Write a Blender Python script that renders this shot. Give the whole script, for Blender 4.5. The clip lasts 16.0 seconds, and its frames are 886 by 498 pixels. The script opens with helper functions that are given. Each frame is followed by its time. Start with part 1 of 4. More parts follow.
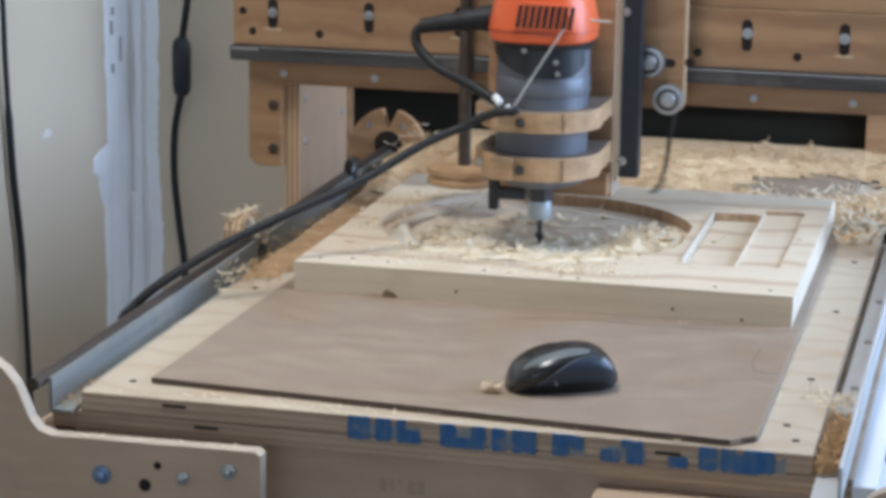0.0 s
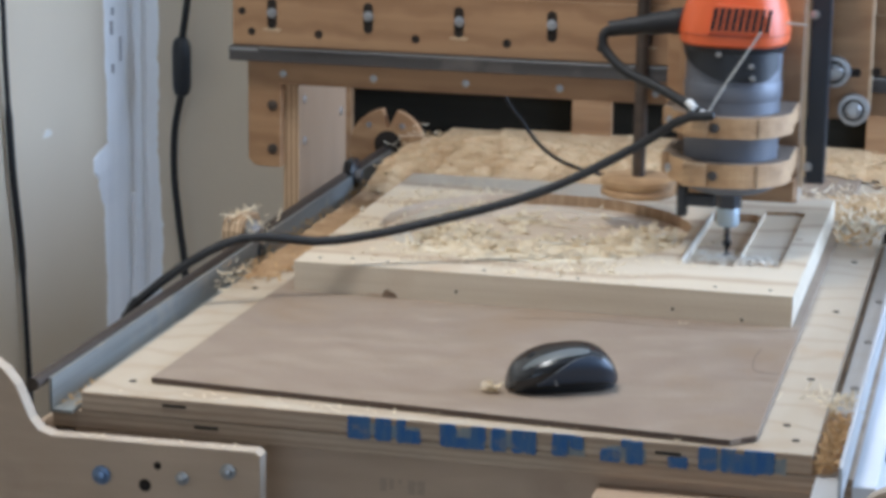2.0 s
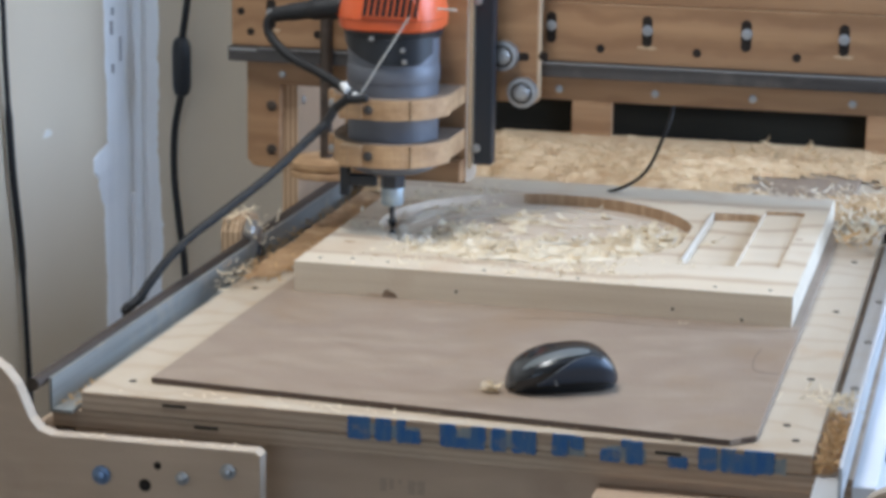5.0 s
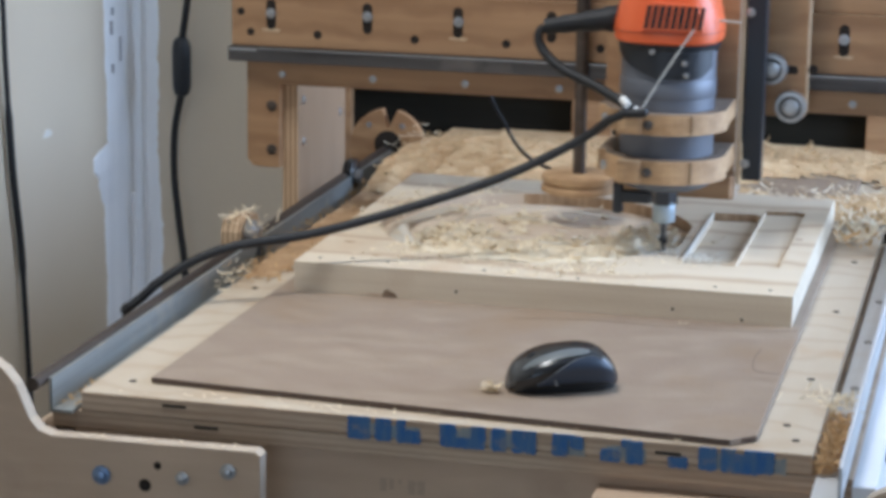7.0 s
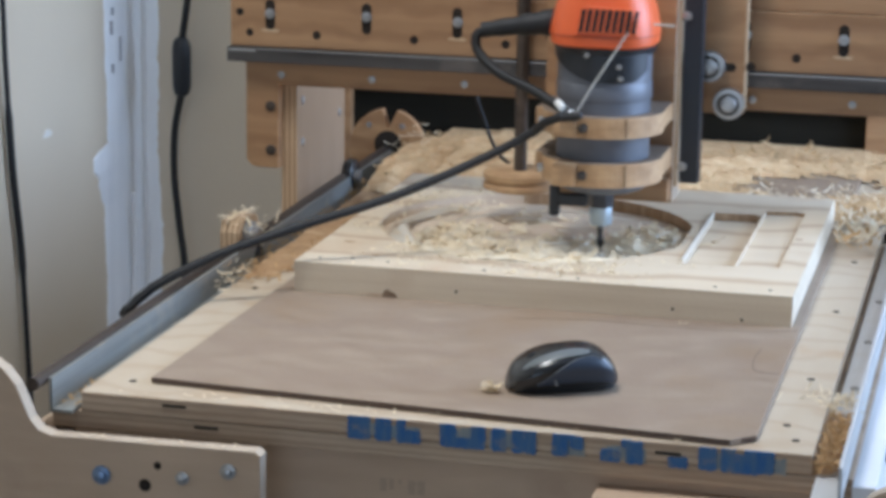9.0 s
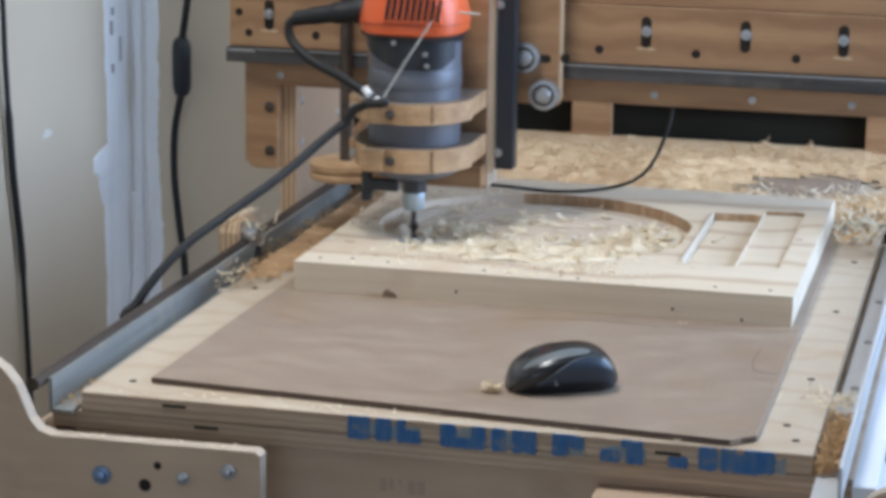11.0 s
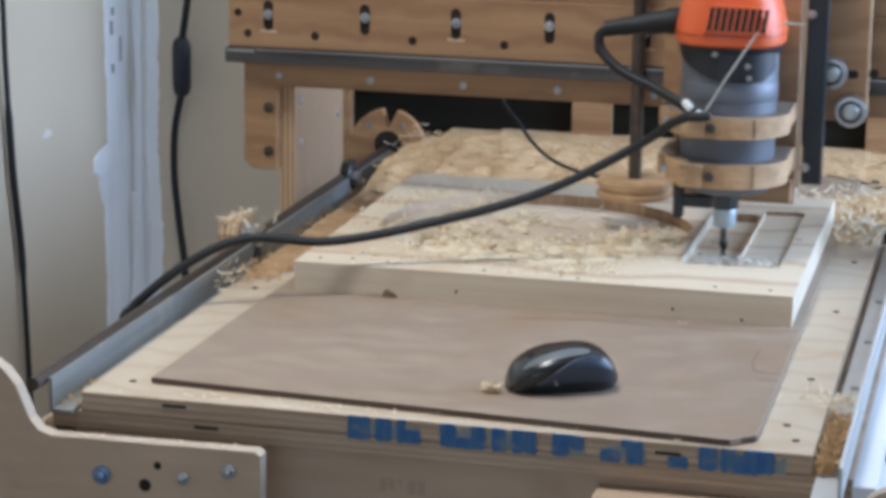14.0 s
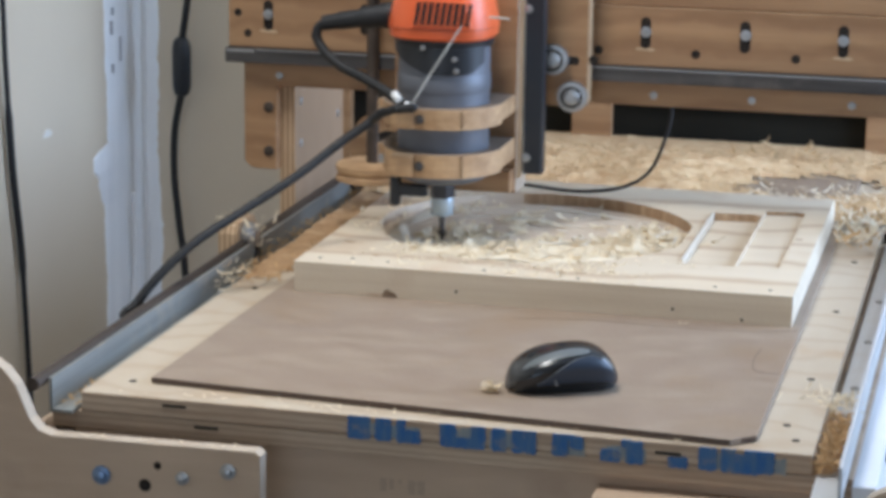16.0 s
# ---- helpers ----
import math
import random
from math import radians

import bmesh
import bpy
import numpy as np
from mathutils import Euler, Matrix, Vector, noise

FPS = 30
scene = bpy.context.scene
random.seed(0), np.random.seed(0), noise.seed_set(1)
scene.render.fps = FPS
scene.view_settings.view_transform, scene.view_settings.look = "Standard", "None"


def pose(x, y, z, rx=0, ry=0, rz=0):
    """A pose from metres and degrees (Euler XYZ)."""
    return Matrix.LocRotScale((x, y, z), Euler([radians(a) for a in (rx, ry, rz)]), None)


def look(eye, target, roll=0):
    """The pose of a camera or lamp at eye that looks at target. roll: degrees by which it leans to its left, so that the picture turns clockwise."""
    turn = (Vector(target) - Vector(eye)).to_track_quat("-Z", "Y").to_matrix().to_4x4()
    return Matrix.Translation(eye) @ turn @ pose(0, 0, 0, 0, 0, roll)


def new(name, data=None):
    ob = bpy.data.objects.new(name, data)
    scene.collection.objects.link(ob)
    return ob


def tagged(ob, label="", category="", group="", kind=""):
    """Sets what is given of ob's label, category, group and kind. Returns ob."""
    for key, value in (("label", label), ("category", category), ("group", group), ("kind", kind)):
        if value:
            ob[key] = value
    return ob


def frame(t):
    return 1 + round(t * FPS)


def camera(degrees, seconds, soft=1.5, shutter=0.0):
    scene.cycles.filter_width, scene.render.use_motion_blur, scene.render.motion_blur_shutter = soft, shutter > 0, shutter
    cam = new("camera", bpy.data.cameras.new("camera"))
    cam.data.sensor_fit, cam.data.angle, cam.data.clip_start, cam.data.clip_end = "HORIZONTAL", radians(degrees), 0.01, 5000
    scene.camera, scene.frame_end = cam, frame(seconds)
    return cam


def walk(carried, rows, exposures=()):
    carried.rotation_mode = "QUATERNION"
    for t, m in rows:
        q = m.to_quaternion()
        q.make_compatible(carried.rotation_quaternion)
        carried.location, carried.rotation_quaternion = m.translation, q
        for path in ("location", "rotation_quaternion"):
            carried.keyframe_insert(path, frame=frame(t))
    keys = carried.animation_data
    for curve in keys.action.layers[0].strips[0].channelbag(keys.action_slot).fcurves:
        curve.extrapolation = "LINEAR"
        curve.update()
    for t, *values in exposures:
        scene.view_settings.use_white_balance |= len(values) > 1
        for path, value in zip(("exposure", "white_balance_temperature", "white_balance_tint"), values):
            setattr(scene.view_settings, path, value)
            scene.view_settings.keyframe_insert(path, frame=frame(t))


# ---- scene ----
cam = camera(21.41, 16.0, soft=4.0, shutter=0.5)
EYE, AIM = (0.7251, -2.2789, 0.6039), (0.4909, -1.3337, 0.3765)
walk(cam, [(0.0, look(EYE, AIM, 0.77)), (16.0, look(EYE, AIM, 0.77))], exposures=[(0.0, 0.0, 5500, 11), (15.0, 0.0, 5500, 11), (15.5, -0.13, 5600, 11), (16.0, 0.05, 5600, 11)])

# ---- light ----
world = bpy.data.worlds.new("world")
scene.world = world
world.use_nodes = True
wn = world.node_tree
sky = wn.nodes.new("ShaderNodeTexSky")
sky.sky_type, sky.sun_disc = "NISHITA", False
sky.sun_elevation, sky.sun_rotation = radians(35), radians(100)
wn.links.new(sky.outputs[0], wn.nodes["Background"].inputs[0])
wn.nodes["Background"].inputs[1].default_value = 0.10


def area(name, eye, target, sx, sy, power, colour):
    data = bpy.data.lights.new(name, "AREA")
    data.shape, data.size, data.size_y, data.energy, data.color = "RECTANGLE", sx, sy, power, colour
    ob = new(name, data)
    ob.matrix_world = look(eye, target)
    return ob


# window in the right wall, ceiling fixture; assumed front fill behind the camera
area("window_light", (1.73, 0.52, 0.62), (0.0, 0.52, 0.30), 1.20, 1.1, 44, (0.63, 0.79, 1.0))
area("front_fill_light", (0.1, -4.3, 0.25), (0.1, 0, 0.15), 2.2, 2.0, 16, (0.82, 0.92, 1.0))
lamp = area("ceiling_lamp_light", (0.05, -0.37, 1.52), (0.05, -0.37, 0), 0.36, 0.36, 8.6, (1.0, 0.915, 0.775))
lamp.data.spread = radians(115)  # a shaded fixture over the bench


# ---- materials ----
def material(name, colour, rough=0.6, metal=0.0, second=None, scale=(8, 8, 8), mix=0.5, bump=0.0, bump_scale=80.0,
             spots=0.0, spot_colour=(0.1, 0.07, 0.05), spot_scale=30.0, detail=6.0, vary=0.0, coat=0.0, wave=None, rough_var=0.0):
    """Two-scale colour variation in object space, fine relief, optional sparse stains and grain bands."""
    m = bpy.data.materials.new(name)
    m.use_nodes = True
    nt = m.node_tree
    b = nt.nodes["Principled BSDF"]
    b.inputs["Roughness"].default_value, b.inputs["Metallic"].default_value = rough, metal
    b.inputs["Coat Weight"].default_value = coat
    co = nt.nodes.new("ShaderNodeTexCoord")
    mp = nt.nodes.new("ShaderNodeMapping")
    mp.inputs["Scale"].default_value = scale
    nt.links.new(co.outputs["Object"], mp.inputs[0])
    vec = mp.outputs[0]
    no = nt.nodes.new("ShaderNodeTexNoise")
    no.inputs["Detail"].default_value, no.inputs["Scale"].default_value = detail, 1.0
    nt.links.new(vec, no.inputs["Vector"])
    ramp = nt.nodes.new("ShaderNodeValToRGB")
    ramp.color_ramp.elements[0].position, ramp.color_ramp.elements[1].position = 0.5 - mix / 2, 0.5 + mix / 2
    ramp.color_ramp.elements[0].color = (*(second or [c * 0.8 for c in colour]), 1)
    ramp.color_ramp.elements[1].color = (*colour, 1)
    nt.links.new(no.outputs[0], ramp.inputs[0])
    out = ramp.outputs[0]

    def blend(fac, base, col, mode="MIX"):
        mx = nt.nodes.new("ShaderNodeMix")
        mx.data_type, mx.blend_type = "RGBA", mode
        if hasattr(fac, "default_value"):
            nt.links.new(fac, mx.inputs[0])
        else:
            mx.inputs[0].default_value = fac
        nt.links.new(base, mx.inputs[6])
        if hasattr(col, "default_value"):
            nt.links.new(col, mx.inputs[7])
        else:
            mx.inputs[7].default_value = (*col, 1)
        return mx.outputs[2]

    if wave:
        wt = nt.nodes.new("ShaderNodeTexWave")
        wt.wave_type, wt.bands_direction = "BANDS", wave[0]
        wt.inputs["Scale"].default_value, wt.inputs["Distortion"].default_value = wave[1], wave[2]
        wt.inputs["Detail"].default_value, wt.inputs["Detail Scale"].default_value = 3, 1.5
        nt.links.new(co.outputs["Object"], wt.inputs["Vector"])
        rr = nt.nodes.new("ShaderNodeValToRGB")
        rr.color_ramp.elements[0].color, rr.color_ramp.elements[1].color = (0, 0, 0, 1), (wave[4],) * 3 + (1,)
        rr.color_ramp.elements[0].position = wave[5] if len(wave) > 5 else 0.45
        nt.links.new(wt.outputs[1], rr.inputs[0])
        out = blend(rr.outputs[0], out, wave[3])
    if spots:
        sp = nt.nodes.new("ShaderNodeTexNoise")
        sp.inputs["Scale"].default_value, sp.inputs["Detail"].default_value = spot_scale, 5
        nt.links.new(co.outputs["Object"], sp.inputs["Vector"])
        rs = nt.nodes.new("ShaderNodeValToRGB")
        rs.color_ramp.elements[0].position, rs.color_ramp.elements[1].position = 0.56, 0.72
        rs.color_ramp.elements[1].color = (spots,) * 3 + (1,)
        rs.color_ramp.elements[0].color = (0, 0, 0, 1)
        nt.links.new(sp.outputs[0], rs.inputs[0])
        out = blend(rs.outputs[0], out, spot_colour)
    if vary:
        ge = nt.nodes.new("ShaderNodeNewGeometry")
        hs = nt.nodes.new("ShaderNodeHueSaturation")
        mr = nt.nodes.new("ShaderNodeMapRange")
        mr.inputs[3].default_value, mr.inputs[4].default_value = 1 - vary, 1 + vary * 0.6
        nt.links.new(ge.outputs["Random Per Island"], mr.inputs[0])
        nt.links.new(mr.outputs[0], hs.inputs["Value"])
        nt.links.new(out, hs.inputs["Color"])
        out = hs.outputs[0]
    nt.links.new(out, b.inputs["Base Color"])
    if rough_var:
        mr = nt.nodes.new("ShaderNodeMapRange")
        mr.inputs[3].default_value, mr.inputs[4].default_value = rough - rough_var, rough + rough_var
        nt.links.new(no.outputs[0], mr.inputs[0])
        nt.links.new(mr.outputs[0], b.inputs["Roughness"])
    if bump:
        bn = nt.nodes.new("ShaderNodeTexNoise")
        bn.inputs["Scale"].default_value, bn.inputs["Detail"].default_value = bump_scale, 6
        nt.links.new(co.outputs["Object"], bn.inputs["Vector"])
        bp = nt.nodes.new("ShaderNodeBump")
        bp.inputs["Strength"].default_value, bp.inputs["Distance"].default_value = bump, 0.004
        nt.links.new(bn.outputs[0], bp.inputs["Height"])
        nt.links.new(bp.outputs[0], b.inputs["Normal"])
    return m


WALL = material("wall_paint", (0.655, 0.56, 0.425), 0.85, second=(0.60, 0.51, 0.385), scale=(3, 3, 3), bump=0.15, bump_scale=120, spots=0.2, spot_colour=(0.50, 0.42, 0.31), spot_scale=4)
MUD = material("joint_compound", (0.86, 0.86, 0.86), 0.9, second=(0.72, 0.72, 0.73), scale=(20, 20, 3), bump=0.4, bump_scale=40)
CEIL = material("ceiling_paint", (0.75, 0.74, 0.72), 0.9, bump=0.1)
CONCRETE = material("concrete", (0.32, 0.31, 0.30), 0.85, second=(0.25, 0.24, 0.23), scale=(4, 4, 4), bump=0.3)
PINE = material("pine_top", (0.53, 0.45, 0.345), 0.55, second=(0.47, 0.38, 0.27), scale=(26, 5, 8), mix=0.5, bump=0.08, bump_scale=200,
                wave=("Y", 5.5, 7.0, (0.40, 0.29, 0.19), 0.45, 0.65), spots=0.6, spot_colour=(0.44, 0.29, 0.16), spot_scale=11)
BLOCK = material("block_face", (0.69, 0.59, 0.45), 0.6, second=(0.63, 0.52, 0.375), scale=(3, 40, 20), bump=0.08, bump_scale=160,
                 wave=("Y", 3.4, 3.5, (0.44, 0.30, 0.18), 0.6, 0.84), spots=0.4, spot_colour=(0.50, 0.33, 0.19), spot_scale=11)
BLOCK_SIDE = material("block_side", (0.67, 0.585, 0.46), 0.65, second=(0.57, 0.475, 0.355), scale=(5, 50, 110), mix=0.5, bump=0.15, bump_scale=200, spots=0.35, spot_colour=(0.50, 0.39, 0.28), spot_scale=14)
KNOT = material("dark_knot", (0.30, 0.21, 0.14), 0.7, second=(0.12, 0.075, 0.045), scale=(150, 150, 150))
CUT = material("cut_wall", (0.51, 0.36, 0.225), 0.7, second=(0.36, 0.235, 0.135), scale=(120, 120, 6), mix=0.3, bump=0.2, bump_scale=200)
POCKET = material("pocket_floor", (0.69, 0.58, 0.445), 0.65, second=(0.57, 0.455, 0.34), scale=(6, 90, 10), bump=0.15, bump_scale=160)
HARD = material("hardboard", (0.35, 0.272, 0.202), 0.5, second=(0.245, 0.18, 0.128), scale=(22, 48, 20), mix=0.62, bump=0.2, bump_scale=260, detail=15,
                spots=0.75, spot_colour=(0.265, 0.18, 0.11), spot_scale=5.5, rough_var=0.14, wave=("Y", 2.6, 15.0, (0.265, 0.195, 0.145), 0.5, 0.45))
HARD_EDGE = material("hardboard_edge", (0.13, 0.09, 0.068), 0.8, bump=0.3)
PLY = material("plywood_face", (0.41, 0.245, 0.122), 0.5, second=(0.285, 0.160, 0.077), scale=(4, 30, 60), mix=0.4, bump=0.06, bump_scale=150,
               wave=("Z", 9.0, 4.5, (0.235, 0.122, 0.054), 0.55), spots=0.4, spot_colour=(0.26, 0.138, 0.062), spot_scale=11)
PLY_PALE = material("plywood_pale", (0.33, 0.225, 0.14), 0.6, second=(0.26, 0.17, 0.10), scale=(20, 20, 4), bump=0.06,
                    spots=0.2, spot_colour=(0.28, 0.20, 0.14), spot_scale=12)
PLY_DARK = material("plywood_weathered", (0.60, 0.455, 0.325), 0.7, second=(0.45, 0.325, 0.22), scale=(7, 20, 40), mix=0.6, bump=0.12,
                    spots=0.5, spot_colour=(0.38, 0.27, 0.19), spot_scale=13)
EDGE_Z = material("plywood_edge", (0.58, 0.43, 0.28), 0.75, second=(0.50, 0.36, 0.22), scale=(10, 10, 60), bump=0.2,
                  wave=("Z", 55.0, 0.6, (0.30, 0.18, 0.09), 0.75))
EDGE_X = material("plywood_edge_upright", (0.60, 0.44, 0.28), 0.75, second=(0.52, 0.37, 0.23), scale=(60, 10, 10), bump=0.2,
                  wave=("X", 50.0, 0.5, (0.26, 0.15, 0.07), 0.8))
EDGE_PALE = material("plywood_edge_pale", (0.50, 0.42, 0.325), 0.75, second=(0.40, 0.315, 0.235), scale=(30, 30, 30), bump=0.2)
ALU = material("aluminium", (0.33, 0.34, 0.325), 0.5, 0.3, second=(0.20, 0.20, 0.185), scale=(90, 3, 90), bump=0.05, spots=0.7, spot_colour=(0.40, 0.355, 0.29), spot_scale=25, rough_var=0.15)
# window-side copy of the aluminium, stronger light put into its colour
ALU_LIT = material("lit_aluminium", (0.66, 0.67, 0.69), 0.5, 0.35, second=(0.56, 0.57, 0.58), scale=(90, 3, 90), bump=0.05, spots=0.3, spot_colour=(0.50, 0.46, 0.40), spot_scale=25, rough_var=0.15)
STEEL = material("dull_steel", (0.105, 0.098, 0.095), 0.5, 0.45, second=(0.035, 0.030, 0.028), scale=(5, 40, 90), bump=0.06, spots=0.5, spot_colour=(0.20, 0.175, 0.155), spot_scale=22, rough_var=0.2)
ROD = material("rusty_rod", (0.11, 0.085, 0.068), 0.5, 0.6, second=(0.06, 0.047, 0.038), scale=(60, 5, 60), bump=0.1)
ZINC = material("zinc_bolt", (0.44, 0.44, 0.44), 0.36, 0.85, bump=0.05)
BLUED = material("blued_bolt", (0.22, 0.30, 0.45), 0.35, 0.9)
HOLE = material("drilled_hole", (0.02, 0.014, 0.01), 0.9)
BLACK = material("black_plastic", (0.012, 0.014, 0.018), 0.42, second=(0.018, 0.02, 0.025), bump=0.08, bump_scale=400)
RUBBER = material("black_rubber", (0.009, 0.009, 0.010), 0.6, bump=0.08, bump_scale=300)
RAIL = material("black_rail_paint", (0.008, 0.011, 0.017), 0.5, second=(0.015, 0.018, 0.025), scale=(60, 60, 6), bump=0.05)
ORANGE = material("orange_plastic", (0.74, 0.135, 0.035), 0.4, second=(0.66, 0.115, 0.03), bump=0.04, bump_scale=300)
ORANGE_DARK = material("orange_seam", (0.45, 0.075, 0.02), 0.5)
GREY = material("cast_grey_metal", (0.17, 0.178, 0.205), 0.46, 0.3, second=(0.14, 0.147, 0.168), scale=(30, 30, 60), bump=0.05, bump_scale=250, rough_var=0.08)
COLLET = material("collet_steel", (0.46, 0.54, 0.60), 0.4, 0.35)
BITM = material("carbide_bit", (0.06, 0.06, 0.065), 0.35, 0.8)
WHITE = material("white_nylon", (0.80, 0.80, 0.78), 0.5)
STRING = material("clear_string", (0.55, 0.54, 0.50), 0.5)
PANEL = material("black_panel", (0.020, 0.019, 0.015), 0.9, second=(0.009, 0.0085, 0.007), scale=(3, 3, 30), bump=0.1)
PANEL.node_tree.nodes["Principled BSDF"].inputs["Specular IOR Level"].default_value = 0.1
SMEARED = material("rubbed_blue_paint", (0.36, 0.34, 0.29), 0.75, second=(0.17, 0.235, 0.29), scale=(200, 70, 40), mix=0.5, spots=0.7, spot_colour=(0.46, 0.36, 0.26), spot_scale=90)
STAMP = material("stamp_ink", (0.40, 0.31, 0.225), 0.8, second=(0.47, 0.355, 0.25), scale=(300, 300, 300))
BLUE = material("blue_stencil_paint", (0.020, 0.115, 0.345), 0.7, second=(0.085, 0.165, 0.29), scale=(220, 70, 45), mix=0.4, spots=0.75, spot_colour=(0.27, 0.25, 0.21), spot_scale=75)
def let_light_through(m, share):
    """Thin shavings let part of the light through."""
    nt = m.node_tree
    b = nt.nodes["Principled BSDF"]
    tr, mx = nt.nodes.new("ShaderNodeBsdfTranslucent"), nt.nodes.new("ShaderNodeMixShader")
    nt.links.new(b.inputs["Base Color"].links[0].from_socket, tr.inputs["Color"])
    mx.inputs[0].default_value = share
    nt.links.new(b.outputs[0], mx.inputs[1])
    nt.links.new(tr.outputs[0], mx.inputs[2])
    nt.links.new(mx.outputs[0], nt.nodes["Material Output"].inputs["Surface"])
    return m


SHAVE = material("wood_shaving", (0.89, 0.80, 0.62), 0.65, second=(0.81, 0.69, 0.50), scale=(60, 60, 60), vary=0.16)
HEAP_CHIP = material("heap_shaving", (0.75, 0.585, 0.36), 0.6, second=(0.62, 0.44, 0.235), scale=(60, 60, 60), vary=0.28)
WHITE_CHIP = material("fresh_chip", (0.84, 0.79, 0.70), 0.6, second=(0.84, 0.79, 0.70), scale=(60, 60, 60), vary=0.1)
GOLD = material("golden_shaving", (0.66, 0.46, 0.24), 0.6, second=(0.52, 0.33, 0.15), scale=(60, 60, 60), vary=0.3)
for thin in (SHAVE, HEAP_CHIP, WHITE_CHIP, GOLD):
    let_light_through(thin, 0.4)
BED = material("shaving_bed", (0.70, 0.52, 0.295), 0.75, second=(0.50, 0.305, 0.155), scale=(40, 70, 40), mix=0.5, bump=0.6, bump_scale=170, spots=0.3, spot_colour=(0.52, 0.34, 0.17), spot_scale=30)
MASS = material("shaving_mass", (0.88, 0.79, 0.61), 0.75, second=(0.78, 0.66, 0.475), scale=(40, 90, 40), mix=0.6, bump=0.35, bump_scale=150, spots=0.2, spot_colour=(0.46, 0.31, 0.17), spot_scale=45)
FRONT = material("weathered_board_edge", (0.60, 0.465, 0.33), 0.75, second=(0.36, 0.25, 0.165), scale=(5, 20, 120), mix=0.4, bump=0.25, bump_scale=120,
                 wave=("Z", 48.0, 1.6, (0.28, 0.19, 0.13), 0.4))
# plywood apron whitened, strong window light put into its colour
LIT_APRON = material("lit_side_apron", (0.80, 0.80, 0.82), 0.6, second=(0.62, 0.63, 0.65), scale=(12, 4, 12), bump=0.08, spots=0.3, spot_colour=(0.52, 0.50, 0.48), spot_scale=14)
CLAMP = material("clamp_plywood", (0.56, 0.42, 0.27), 0.6, second=(0.48, 0.34, 0.20), scale=(20, 20, 30), bump=0.1, bump_scale=200)
# tops and undersides of the clamp halves, darker than their edges
CLAMP_TOP = material("dark_clamp_top", (0.25, 0.19, 0.14), 0.85, second=(0.17, 0.125, 0.09), scale=(50, 50, 50), bump=0.3, bump_scale=200)
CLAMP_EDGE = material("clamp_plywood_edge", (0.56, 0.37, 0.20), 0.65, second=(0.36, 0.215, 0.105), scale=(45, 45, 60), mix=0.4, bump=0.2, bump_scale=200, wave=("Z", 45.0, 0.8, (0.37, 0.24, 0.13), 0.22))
DUST = material("brown_sawdust", (0.52, 0.34, 0.18), 0.9, second=(0.36, 0.215, 0.105), scale=(40, 40, 40), mix=0.5, bump=0.8, bump_scale=220, spots=0.4, spot_colour=(0.66, 0.50, 0.32), spot_scale=40)
PENCIL = material("brown_pencil", (0.20, 0.15, 0.12), 0.8)
FAINT = material("faint_pencil", (0.42, 0.42, 0.44), 0.9)
SMEAR = material("filler_smear", (0.82, 0.78, 0.71), 0.9)
GLOSS = material("glossy_black_plastic", (0.016, 0.018, 0.021), 0.24, coat=0.25)
# side grip, the window's blue reflection put into its colour
GRIP_SHEEN = material("grip_blue_sheen", (0.034, 0.050, 0.080), 0.38, bump=0.04)
SHEEN_GREY = material("grey_sheen", (0.16, 0.17, 0.19), 0.3, 0.3)
# grey of the centre strip, its reflection put into the colour
GREYPL = material("grey_strip_with_reflection", (0.15, 0.165, 0.17), 0.36)


# ---- mesh helpers ----
def obj(name, bm, mat, parent=None, label="", smooth=False, loc=None):
    me = bpy.data.meshes.new(name)
    bmesh.ops.recalc_face_normals(bm, faces=bm.faces)
    bm.to_mesh(me)
    bm.free()
    for mm in (mat if isinstance(mat, (list, tuple)) else [mat]):
        me.materials.append(mm)
    if smooth:
        me.shade_smooth()
        me.set_sharp_from_angle(angle=radians(40))
    ob = new(name, me)
    if parent:
        ob.parent = parent
    if loc:
        ob.location = loc
    if label:
        tagged(ob, label)
    return ob


def part(name, bm, mat, parent, label="", smooth=False, loc=None):
    return obj(name, bm, mat, parent, label, smooth, loc)


def thing(name, label, category, loc=(0, 0, 0), group="", kind=""):
    e = new(name)
    e.location = loc
    e.empty_display_size = 0.02
    return tagged(e, label, category, group, kind)


def box(x0, x1, y0, y1, z0, z1, bevel=0.001):
    b = bmesh.new()
    v = [b.verts.new((x, y, z)) for x in (x0, x1) for y in (y0, y1) for z in (z0, z1)]
    for f in ((0, 1, 3, 2), (4, 6, 7, 5), (0, 4, 5, 1), (2, 3, 7, 6), (0, 2, 6, 4), (1, 5, 7, 3)):
        b.faces.new([v[i] for i in f])
    if bevel:
        bmesh.ops.bevel(b, geom=list(b.edges), offset=bevel, segments=2, affect="EDGES", profile=0.5)
    return b


def lathe(profile, axis="z", at=(0, 0, 0), seg=32, closed=True):
    """A turned body: profile of (radius, height) along the axis."""
    b = bmesh.new()
    rings = []
    for r, h in profile:
        ring = []
        for k in range(seg):
            a = 2 * math.pi * k / seg
            p = {"z": (r * math.cos(a), r * math.sin(a), h), "y": (r * math.cos(a), h, r * math.sin(a)), "x": (h, r * math.cos(a), r * math.sin(a))}[axis]
            ring.append(b.verts.new(Vector(p) + Vector(at)))
        rings.append(ring)
    for a, c in zip(rings, rings[1:]):
        for k in range(seg):
            b.faces.new((a[k], a[(k + 1) % seg], c[(k + 1) % seg], c[k]))
    if closed:
        b.faces.new(rings[0])
        b.faces.new(rings[-1])
    return b


